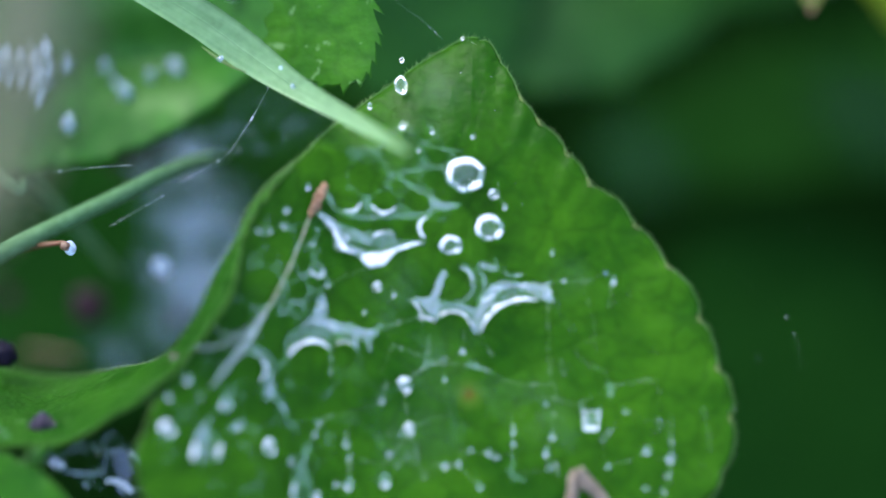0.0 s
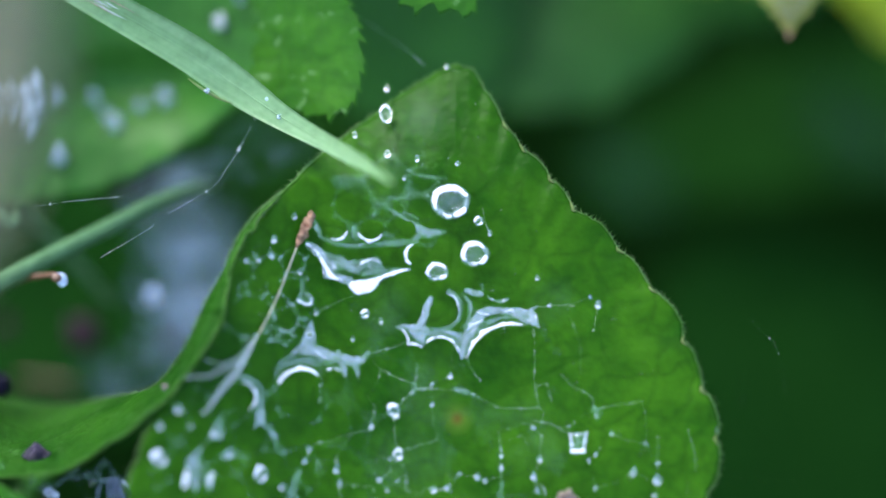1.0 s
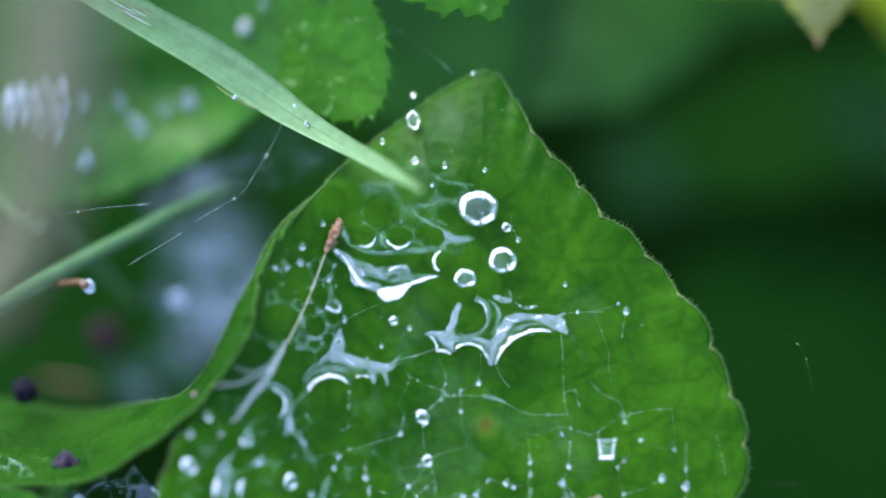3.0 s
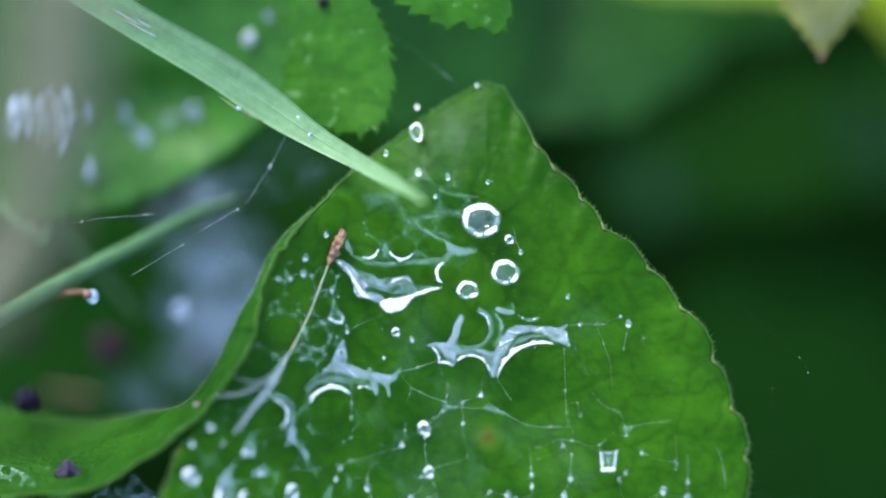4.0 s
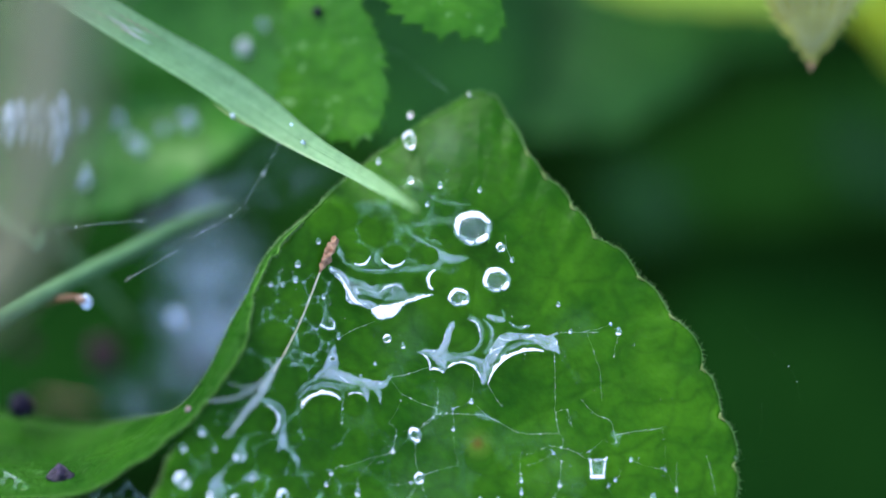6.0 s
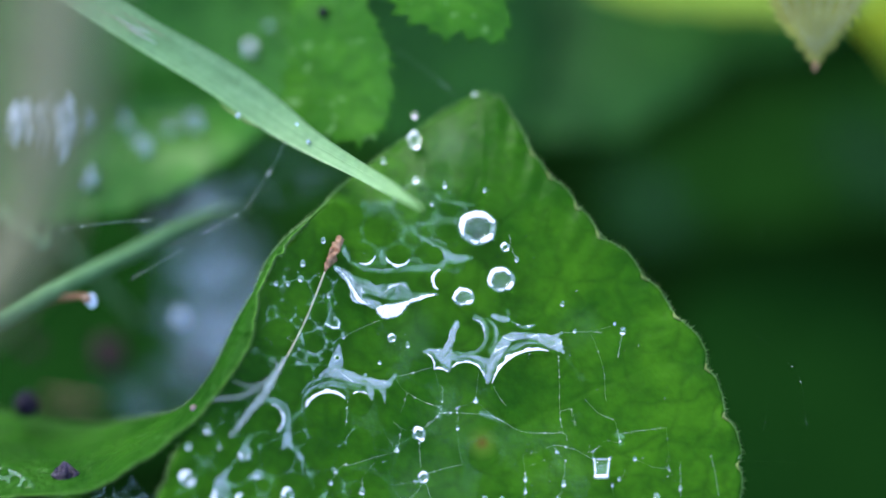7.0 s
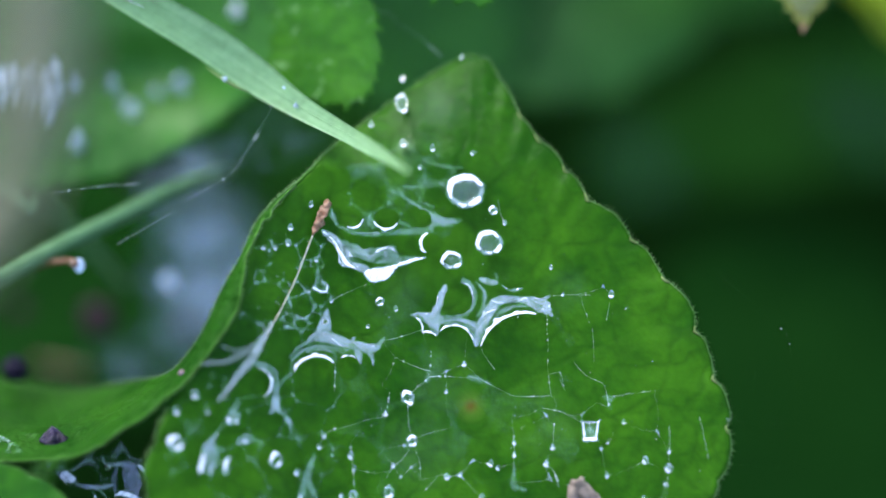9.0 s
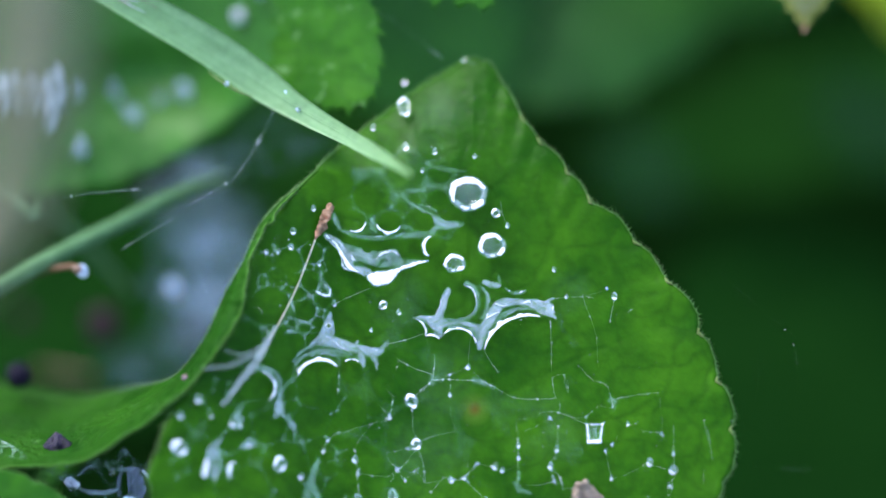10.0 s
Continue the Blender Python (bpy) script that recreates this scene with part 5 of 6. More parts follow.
bubble_net("faint silk sheet with round clear bubbles over the leaf", (-8.08, -21.62, 16.5, -2.46), (2.6, 2.0, 1.5, 1.0, 0.7),
           [(1.04, -8.92, 1.21), (6.04, -9.96, 3.21), (-7, -10.96, 0.83), (-2.33, -8.29, 1.08), (-6, -7.04, 1.67), (-3.5, -4.33, 1.88), (1.12, -5.83, 1.04)],
           [(-3.5, -6.62, -1, -10.38, 2.92), (-6, -13.29, 3.17, -12.46, 3.33), (-3.5, -17.46, 7.33, -15.79, 3.33), (7.33, -8.29, 9, -13.29, 2.5)], 25, haze=0.055, wall=0.09, knot=0.05, step=0.045)
bubble_net("wet web spanning the dark gap between leaves", (-30.17, -23.29, -21, -15.79), (1.5, 1.0, 0.7, 0.4), [(-22.67, -19.33, 1.58), (-26.42, -19.33, 1.08)],
           [(-28.5, -18.29, -21.83, -18.71, 1.88), (-25.17, -17.04, -21.42, -20.79, 1.67)], 24, rise=lambda x, y: 1.5, wall=0.35, knot=0.4)
foam_film("wet silk strands spanning the dark gap",
          body=[(0.5, [(-28.73, -18.55, 0.07), (-27.84, -19.0, 0.24), (-26.8, -19.62, 0.18), (-25.47, -19.77, 0.18), (-24.43, -19.59, 0.12)]),
                (0.42, [(-27.47, -18.63, 0.12), (-26.73, -18.03, 0.15), (-26.03, -17.69, 0.15), (-25.79, -16.95, 0.06)]),
                (0.4, [(-25.17, -17.14, 0.06), (-25.02, -17.89, 0.15), (-23.98, -18.08, 0.21), (-22.79, -17.93, 0.15)]),
                (0.3, [(-30.81, -18.33, 0.07), (-29.77, -18.55, 0.15), (-28.73, -18.85, 0.12)]),
                (0.35, [(-25.47, -19.74, 0.12), (-25.02, -20.34, 0.15), (-24.57, -20.81, 0.12)]),
                (0.3, [(-25.84, -19.74, 0.09), (-25.76, -20.34, 0.12), (-25.47, -20.87, 0.12)])],
          bubbles=[(-26.18, -18.7, 0.83)],
          rims=[],
          lines=[(0.985, [(-27.92, -18.93, 0.45), (-27.4, -19.18, 0.33)]), (0.93, [(-25.69, -20.46, 0.15), (-25.58, -20.63, 0.12)]), (0.9, [(-29.18, -18.26, 0.12), (-29.09, -18.32, 0.09)]), (0.9, [(-28.44, -18.78, 0.12), (-28.35, -18.82, 0.07)])],
          clear=[], rise=lambda x, y: 1.5)
foam_film("wet film with dark bubbles on the leaf lobe",
          body=[(0.2, [(-34.6, -16.1, 0.5), (-33.2, -16.3, 0.6), (-32.0, -16.8, 0.5), (-31.2, -17.1, 0.2)])],
          bubbles=[(-34.2, -16.3, 0.33), (-33.3, -16.1, 0.36), (-32.5, -16.75, 0.4), (-31.75, -16.95, 0.27), (-33.4, -16.85, 0.22)],
          lines=[(0.6, [(-34.0, -15.75, 0.03), (-32.9, -15.95, 0.05), (-32.0, -16.4, 0.04)])], rise=lambda x, y: 0.3 + 0.27 * (x + 34.2) - 2.5 * (y + 16.3))
foam_film("large bluish water drop filling a hole in the web",
          body=[(0.5, [(-23.16, -18.33, 0.5), (-22.94, -19.15, 0.65), (-22.79, -20.34, 0.59), (-22.79, -20.78, 0.5)]),
                (0.26, [(-24.13, -18.26, 0.21), (-24.28, -19.15, 0.27), (-24.2, -20.04, 0.21)]),
                (0.4, [(-23.98, -18.08, 0.12), (-23.24, -17.96, 0.18), (-22.52, -17.99, 0.12)])],
          bubbles=[(-21.72, -20.11, 0.71)],
          rims=[],
          lines=[(0.985, [(-22.47, -18.14, 0.15), (-21.98, -18.63, 0.27), (-21.49, -19.37, 0.25), (-21.22, -19.77, 0.12)]), (0.985, [(-24.1, -20.34, 0.15), (-23.61, -20.22, 0.25), (-22.94, -20.46, 0.3), (-22.38, -20.93, 0.24)]), (0.95, [(-21.83, -20.71, 0.18), (-21.46, -20.56, 0.18)])],
          clear=[(0.5, [(-23.39, -18.55, 0.09), (-23.31, -19.45, 0.12), (-23.39, -20.04, 0.09)])], rise=lambda x, y: 1.6, mat=VIOLET, name="water_drop", category="water drop", group="water drops in the web")


# drops: (x, y, radius, stretch, z over the web)
def drop_mesh(r, stretch, pinch, seed):
    """A hanging drop, fuller below, in metres."""
    verts, faces = [], []
    rng = random.Random(seed)
    lean = rng.uniform(-0.15, 0.15)
    n, m = 24, 18
    for j in range(m + 1):
        w = math.pi * j / m
        y, q = math.cos(w), math.sin(w)
        q *= 1 - pinch * max(0, y) ** 1.3 * 0.8
        for i in range(n):
            a = 2 * math.pi * i / n
            verts.append((r * (q * math.cos(a) + lean * y) * 0.001, r * stretch * y * 0.001, r * q * math.sin(a) * 1.1 * 0.001))
    for j in range(m):
        for i in range(n):
            faces.append((j * n + i, j * n + (i + 1) % n, (j + 1) * n + (i + 1) % n, (j + 1) * n + i))
    return mesh_of("water_drop", verts, faces)


def drop(x, y, r, stretch=1.15, pinch=0.5, z=None, label="clear water drop hung in the web", group="water drops in the web", seed=0):
    me = drop_mesh(r, stretch, pinch, seed)
    ob = solo("water_drop", me, WATER, label, "water drop", group)
    ob.matrix_world = FRAME @ Matrix.Translation(at(x, y, web_z(x, y) if z is None else z))
    return ob


DROPS_UPPER = [(-3.08, 10.54, 0.25), (-3, 5.75, 0.33), (-0.83, 5.38, 0.25), (-5.38, 7.12, 0.25), (2.12, 5.04, 0.21), (4.54, -0.12, 0.21), (-1.75, 4, 0.21), (1.29, 12.12, 0.17),
               (-9.79, 1.21, 0.25), (-11.29, -0.5, 0.29), (-11.42, -1.67, 0.25), (-12.38, -2.04, 0.17), (-13.25, -2, 0.21), (-9.38, -2.88, 0.21), (-3.5, -6.5, 0.21), (-8.25, -5.92, 0.17), (-5.54, -7.79, 0.17)]
DROPS_MIDDLE = [(1.58, -10.54, 0.25), (0.25, -12.58, 0.19), (-4.21, -14.21, 0.25), (12.42, -5.38, 0.29), (11.83, -4.79, 0.12), (8.88, -5.38, 0.17), (7.96, -3.38, 0.21), (13.38, -14.79, 0.17),
                (-9.12, -16.71, 0.21), (-8.75, -15.88, 0.21), (-6.75, -17.38, 0.29), (-6.5, -18.33, 0.21), (-3.62, -18.08, 0.21), (5.29, -16.33, 0.21), (5.29, -17.25, 0.21), (8.12, -16.67, 0.25), (7.67, -17.88, 0.29), (3.58, -17.92, 0.29), (4.12, -18.21, 0.21)]
DROPS_LOWER = [(-18.29, -12.88, 0.38), (-19.67, -14.12, 0.29), (-17.38, -14.12, 0.21), (-14.54, -16.21, 0.33), (-10.71, -18.62, 0.29), (-7.46, -20.33, 0.21), (-6.58, -20.38, 0.46), (-3.96, -20.12, 0.5),
               (0.33, -18.88, 0.29), (1.29, -18.75, 0.17), (2.92, -20.38, 0.25), (15, -17.67, 0.29), (16.75, -18.21, 0.42), (16.75, -16.96, 0.17), (16.42, -19.33, 0.17), (16.21, -20.62, 0.21), (14.88, -20.33, 0.17), (12.25, -16.29, 0.17), (11.75, -16.75, 0.15), (12.17, -18.79, 0.17), (-3.08, -18.88, 0.17)]
def ring_drop(x, y, r, inner, corners, squash, label, turn=0.0, seed=0, hung=0.0):
    """A drop stretched flat in a mesh of threads: a rim of silky water, white highlights painted on it above and below,
    round a clear domed middle.
    """
    ob = thing("water_drop", label, "water drop", "water drops in the web")
    half = r * (1 - inner) / 2
    uneven = 0.0 if r > 0.8 or hung else 1.0

    def reach(a):
        flat = math.cos(math.pi / corners) / math.cos((a - turn) % (2 * math.pi / corners) - math.pi / corners)
        return r * (0.55 + 0.45 * flat + 0.02 * math.sin(3 * a + seed) + 0.07 * uneven * math.sin(2 * a + 2 * seed) + hung * max(0.0, math.sin(a)) ** 4)

    def arc(start, end, wide, sink=0.0):
        rows = []
        for k in range(25):
            s = k / 24
            a = radians(start + (end - start) * s)
            q = reach(a) - half - sink * half
            taper = 1.0 if end - start > 350 else math.sin(math.pi * min(1, 0.08 + s * 0.92)) ** 0.4
            rows.append((x + q * math.cos(a), y + q * squash * math.sin(a), half * wide * taper))
        return rows
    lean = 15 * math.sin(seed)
    # the white arcs paint the highlights of a clear drop
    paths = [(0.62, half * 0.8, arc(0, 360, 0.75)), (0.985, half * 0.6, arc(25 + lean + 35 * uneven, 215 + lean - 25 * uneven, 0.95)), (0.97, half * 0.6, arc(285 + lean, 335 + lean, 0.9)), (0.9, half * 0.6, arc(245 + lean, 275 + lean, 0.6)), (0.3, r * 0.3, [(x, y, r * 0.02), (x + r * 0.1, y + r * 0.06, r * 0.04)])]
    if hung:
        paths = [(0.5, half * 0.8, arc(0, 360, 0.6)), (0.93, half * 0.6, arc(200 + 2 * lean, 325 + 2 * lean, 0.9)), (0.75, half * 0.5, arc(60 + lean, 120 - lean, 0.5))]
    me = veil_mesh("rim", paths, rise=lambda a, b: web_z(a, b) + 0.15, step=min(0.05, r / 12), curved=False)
    part("rim", me, VEIL, ob, "rim of silky water with painted white highlights")
    n, steps = 72, 10
    verts, faces = [], []
    place = Matrix.Translation(at(x, y, web_z(x, y))) @ pose(0, 0, 0, -12, 4, 0)
    for side in (1, -1):
        for k in range(steps + 1):
            q = k / steps
            for i in range(n):
                a = 2 * math.pi * i / n
                d = (reach(a) - 0.9 * half) * q
                verts.append(place @ Vector((d * math.cos(a) * 0.001, d * math.sin(a) * squash * 0.001, side * r * (0.26 - 0.2 * q * q) * 0.001)))
    base = (steps + 1) * n
    for k in range(steps):
        for i in range(n):
            j = (i + 1) % n
            q = (k * n + i, (k + 1) * n + i, (k + 1) * n + j, k * n + j)
            faces += [q, tuple(v + base for v in reversed(q))]
    faces += [(steps * n + i, steps * n + base + i, steps * n + base + (i + 1) % n, steps * n + (i + 1) % n) for i in range(n)]
    part("middle", mesh_of("middle", verts, faces), NET, ob, "clear domed middle of the drop")
    return ob


ring_drop(1.62, 2.25, 1.5, 0.64, 6, 0.88, "large ring-shaped water drop with a clear middle", 0.4)
ring_drop(3.38, -1.58, 1.1, 0.64, 6, 0.88, "ring-shaped water drop with a clear middle", 0.2, 2)
ring_drop(0.62, -2.88, 0.88, 0.64, 5, 0.8, "ring-shaped water drop with a clear middle", 0.7, 3)
ring_drop(-2.58, -13.04, 0.56, 0.5, 4, 1.12, "small ring-shaped water drop hung on a thread", 0.5, 11)
ring_drop(-2.25, -16.25, 0.47, 0.48, 5, 1.0, "small ring-shaped water drop hung on a thread", 0.5, 12)
ring_drop(-4.67, -5.96, 0.38, 0.5, 5, 0.9, "small ring-shaped water drop", 0.5, 6)
ring_drop(3.67, 0.83, 0.35, 0.45, 5, 1.25, "small ring-shaped water drop", 0.5, 7)
ring_drop(-19.71, -16.5, 0.67, 0.45, 5, 0.95, "ring-shaped water drop near the leaf edge", 0.2, 8)
ring_drop(-12.29, -17.71, 0.58, 0.55, 4, 1.15, "squarish ring-shaped water drop", 0.3, 9)
ring_drop(-3.12, 8.71, 0.54, 0.66, 5, 1.35, "tall ring-shaped water drop near the leaf tip", 0.3, 5)
for drops in (DROPS_UPPER, DROPS_MIDDLE, DROPS_LOWER):
    for i, (x, y, r) in enumerate(drops):
        if r > 0.14:
            ring_drop(x, y, r * 0.86, 0.34, 7 - i % 3, 1.05 + 0.1 * (i % 3), "clear water drop hung in the web", 0.3 * i, i, 0.12 + 0.12 * (i % 4))
        else:
            drop(x, y, r, 1.1 + 0.1 * (i % 3), 0.25 + 0.2 * (i % 4), seed=i).data.materials[0] = BEAD


def square_drop(x, y):
    ob = thing("water_drop", "four-cornered clear water drop held by threads", "water drop", "water drops in the web")
    a, b, c, d = (x - 0.55, y + 0.64), (x + 0.57, y + 0.64), (x + 0.43, y - 0.62), (x - 0.43, y - 0.62)
    # white edge strokes paint the shine on the drop's four sides
    paths = [(0.93, 0.12, [(*a, 0.04), (*b, 0.04)]), (0.93, 0.12, [(*b, 0.05), (*c, 0.07)]), (0.98, 0.12, [(*c, 0.13), (*d, 0.13)]), (0.95, 0.12, [(*d, 0.08), (*a, 0.05)]),
             (0.4, 0.21, [(x, y + 0.17, 0.08), (x + 0.08, y - 0.17, 0.12)]), (0.9, 0.12, [(*a, 0.08), (a[0] - 0.12, a[1] + 0.17, 0.03)]), (0.9, 0.12, [(*b, 0.08), (b[0] + 0.12, b[1] + 0.17, 0.03)])]
    part("rim", veil_mesh("rim", paths, rise=lambda p, q: web_z(p, q) + 0.1, step=0.035, curved=False), VEIL, ob, "four-sided rim of silky water with painted white highlights")
    me = drop_mesh(0.44, 1.3, -0.2, 3)
    me.transform(Matrix.Translation(at(x, y, web_z(x, y))) @ Matrix.Diagonal((1, 1, 0.4, 1)))
    part("middle", me, NET, ob, "clear domed middle of the drop")


square_drop(10.92, -15.46)


# ---- threads ----
web = thing("spider_web", "fine beaded spider web stretched over the leaf", "web")


def thread(points, mm=0.022, rise=None, beads=0.5, seed=0):
    """A sagging thread through (x, y) or (x, y, z) points, with tiny beads of water on it."""
    rng = random.Random(seed)
    rows = [(p[0], p[1], p[2] if len(p) > 2 else web_z(p[0], p[1])) for p in points]
    c, length = curve_points(rows, max(8, len(rows) * 8))
    v, f = tube([at(*p) for p in c], [mm * 0.001 * rng.uniform(0.6, 1.3) for _ in c], 5)
    pieces = [(v, f)]
    for _ in range(int(length * beads * 1.6)):
        p = at(*c[rng.randrange(len(c))])
        r = 0.001 * rng.choice((0.03, 0.04, 0.055, 0.09)) * min(1.2, max(0.55, mm / 0.006))
        ball = [p + Vector(d) * r for d in ((1, 0, 0), (-1, 0, 0), (0, 1.3, 0), (0, -1.3, 0), (0, 0, 1), (0, 0, -1))]
        pieces.append((ball, [(0, 2, 4), (2, 1, 4), (1, 3, 4), (3, 0, 4), (2, 0, 5), (1, 2, 5), (3, 1, 5), (0, 3, 5)]))
    v, f = merged(pieces)
    part("thread", mesh_of("thread", v, f), SILK, web)


THREADS_FIRST = [
    [(-4.46, -8.83), (-3.08, -8.54), (-1.58, -8.04)],
    [(-3.5, -10.04), (-2.38, -10.62), (-1.12, -11.04)],
    [(-0.83, -9.75), (-0.92, -10.79), (-1.08, -11.54), (-1.75, -12.25), (-2.38, -12.71)],
    [(-1, -11.5), (0.25, -11.46), (1.58, -11.54), (2.33, -11.54), (3.38, -11.96), (5.08, -12.83), (6.96, -12.92), (8.04, -12.83)],
    [(7.67, -6.96), (7.75, -9.12), (7.79, -11.25), (8.04, -12.83), (8.33, -13.08), (8.38, -13.79)],
    [(7.83, -11.29), (8.67, -11.17), (9, -12.46)],
    [(9.67, -10.38), (10.67, -11.42), (11.83, -11.96), (12.17, -12.96), (12.29, -13.62)],
    [(12.25, -12.96), (13.58, -12.71), (15.67, -12.46)],
    [(7.33, -13.79), (8.38, -13.96), (9.38, -14.33), (10.33, -14.88)],
    [(11.08, -8.25), (11.12, -9.33), (11.21, -10.46)],
    [(-7.92, -10.58), (-7.96, -11.62), (-8, -12.54)],
]
THREADS_SECOND = [
    [(-9.12, -16.71), (-8.67, -15.88), (-8.17, -15.42), (-7.5, -15.33), (-5.46, -14.67), (-4.5, -14.46), (-4.17, -14.04), (-3.92, -12.67)],
    [(-2.58, -13.5), (-2.5, -14.96), (-2.25, -16.08)],
    [(-2.08, -16.71), (-1.71, -17.75), (-1.62, -19.12)],
    [(-1.79, -15.96), (-0.58, -15.54), (0.67, -15.29)],
    [(-6.83, -16.42), (-6.62, -17.88), (-6.5, -20.17)],
    [(-4.08, -18.92), (-3.62, -18.21), (-2.83, -17.46), (-2.33, -16.62)],
    [(-1.33, -19.96), (-0.79, -19.33), (-0.21, -18.71), (0.33, -18.83), (1.29, -18.75)],
    [(5.12, -14.54), (5.29, -16.33), (5.29, -17.88), (5.17, -19.25)],
    [(8.25, -14.96), (8.12, -16.67), (7.67, -17.88), (8.25, -18.5), (8.67, -19.62)],
    [(-8.25, -5.92), (-7.46, -5.46), (-6.5, -5.04), (-5.58, -4.67)],
    [(8.17, -5.46), (9.42, -5.38), (10.88, -5.42)],
]
THREADS_THIRD = [
    [(12.42, -5.46), (12.25, -6.21), (12.08, -7.25)],
    [(2.75, -9.21), (3.25, -10.17), (3.79, -10.88)],
    [(4, 1.71), (4.17, 0.67), (4.54, -0.12)],
    [(16.75, -14.96), (16.75, -18.21), (16.5, -20.38)],
    [(19, -14.54), (19.33, -15.79), (19.62, -17.46)],
    [(-0.17, 12.12), (-1.83, 13.58), (-4.75, 15.67, -9)],
    [(1.29, 12.12, -5), (2.75, 11.5, -5), (4.42, 9.83, -6)],
]
THREADS = THREADS_FIRST + THREADS_SECOND + THREADS_THIRD
for i, row in enumerate(THREADS):
    thread(row, 0.0026 if i in (4, 5, 9) else 0.0044 if i < 27 else 0.0035, seed=i, beads=0.8)
FAR_THREADS = [
    [(-29.33, 1.96, -2), (-27.75, 2.17, -2), (-26, 2.42, -2), (-22.42, 2.71, -3)],
    [(-24.12, -1.83, -2), (-23.42, -1.38, -2), (-22.04, -0.58, -2), (-20.17, 0.54, -2)],
    [(-19.12, 1.42, -2), (-17.04, 2.62, -2), (-15.67, 3.5, -2), (-14.67, 4.96, -3), (-13.71, 6.5, -4), (-12.75, 8.38, -4)],
    [(20.25, -3.71, 0), (21.92, -5.17, 0), (23.58, -6.62, 0), (25.46, -8.29, 0)],
    [(22.92, -9.88, 2), (23.08, -11.42, 2), (22.79, -12.96, 2)],
    [(20.88, -14.54, 3), (22.75, -14.83, 3), (25.17, -14.92, 3)],
    [(21.29, -17.75, 3), (24, -18.08, 3), (27.12, -18.21, 3)],
    [(25.33, -8.29, 0), (25.75, -9.54, 0), (26.08, -12.25, 1)],
    [(22.54, 3.04, -3), (22.75, 2.33, -3), (22.62, 1.62, -3)],
    [(12.25, 2.62, -3), (12.42, 2.33, -3), (12.5, 1.92, -3)],
    [(7.33, 8.38, -4), (8.38, 8.25, -4), (9.42, 7.75, -4)],
    [(6.92, 16.71, -8), (7.54, 16.38, -8), (7.83, 16.08, -8)],
    [(26.42, -1, -2), (26.5, -1.62, -2), (26.38, -2.12, -2)],
]
for i, row in enumerate(FAR_THREADS):
    thread(row, 0.0005 if i > 2 else 0.0065, seed=50 + i, beads=0.2 if i > 2 else 0.6)


# finer threads between drops and knots
def fine_threads():
    rng = random.Random(7)
    knots = [r[:2] for rows in (DROPS_UPPER[17:], DROPS_MIDDLE, DROPS_LOWER[6:]) for r in rows]
    knots += [row[k][:2] for row in THREADS[:20] for k in (0, len(row) // 2, -1)]
    for _ in range(26):
        x, y = rng.uniform(-6, 19.5), rng.uniform(-20, -4.5)
        if (x - 3) ** 2 / 290 + (y + 15) ** 2 / 280 < 1:
            knots.append((x, y))
    laid = {row[k][:2] for row in THREADS[:20] for k in (0, len(row) // 2, -1)}
    joined = {}
    for i, p in enumerate(knots):
        for j, q in enumerate(knots[:i]):
            d = math.dist(p, q)
            if 0.5 < d < 3.4 and not (p in laid and q in laid and d < 1.3) and not any(max(math.dist(p, k), math.dist(q, k)) < d for k in knots) and rng.random() < 0.75:
                mid = ((p[0] + q[0]) / 2 + rng.uniform(-0.15, 0.15), (p[1] + q[1]) / 2 - 0.05 * d)
                thread([p, mid, q], rng.choice((0.0014, 0.002, 0.0028)), seed=300 + i * 90 + j, beads=0.55)
                joined.setdefault(p, []).append(q)
                joined.setdefault(q, []).append(p)
    for p, ends in joined.items():
        if len(ends) > 2:
            web_knot(p, ends, rng)


def web_knot(p, ends, rng):
    """A small web of water drawn out along the threads that meet in a knot."""
    gx, gy = grid_over([(p[0] - 0.7, p[1] - 0.7, p[0] + 0.7, p[1] + 0.7)], 0.035)
    total = np.zeros_like(gx)
    for q in ends:
        k = rng.uniform(0.3, 0.6) / math.dist(p, q)
        far = (p[0] + (q[0] - p[0]) * k, p[1] + (q[1] - p[1]) * k, 0.012)
        total += np.exp(-(stroke_field(gx, gy, [(*p, rng.uniform(0.03, 0.08)), far])) / 0.05)
    inside = 0.05 * np.log(total + 1e-12)
    part("web_knot", silk_mesh("web_knot", gx, gy, inside, 0.62 * smooth(inside / 0.05 + 0.2), web_z), VEIL, web, "small pale film of water in a knot of threads")


fine_threads()


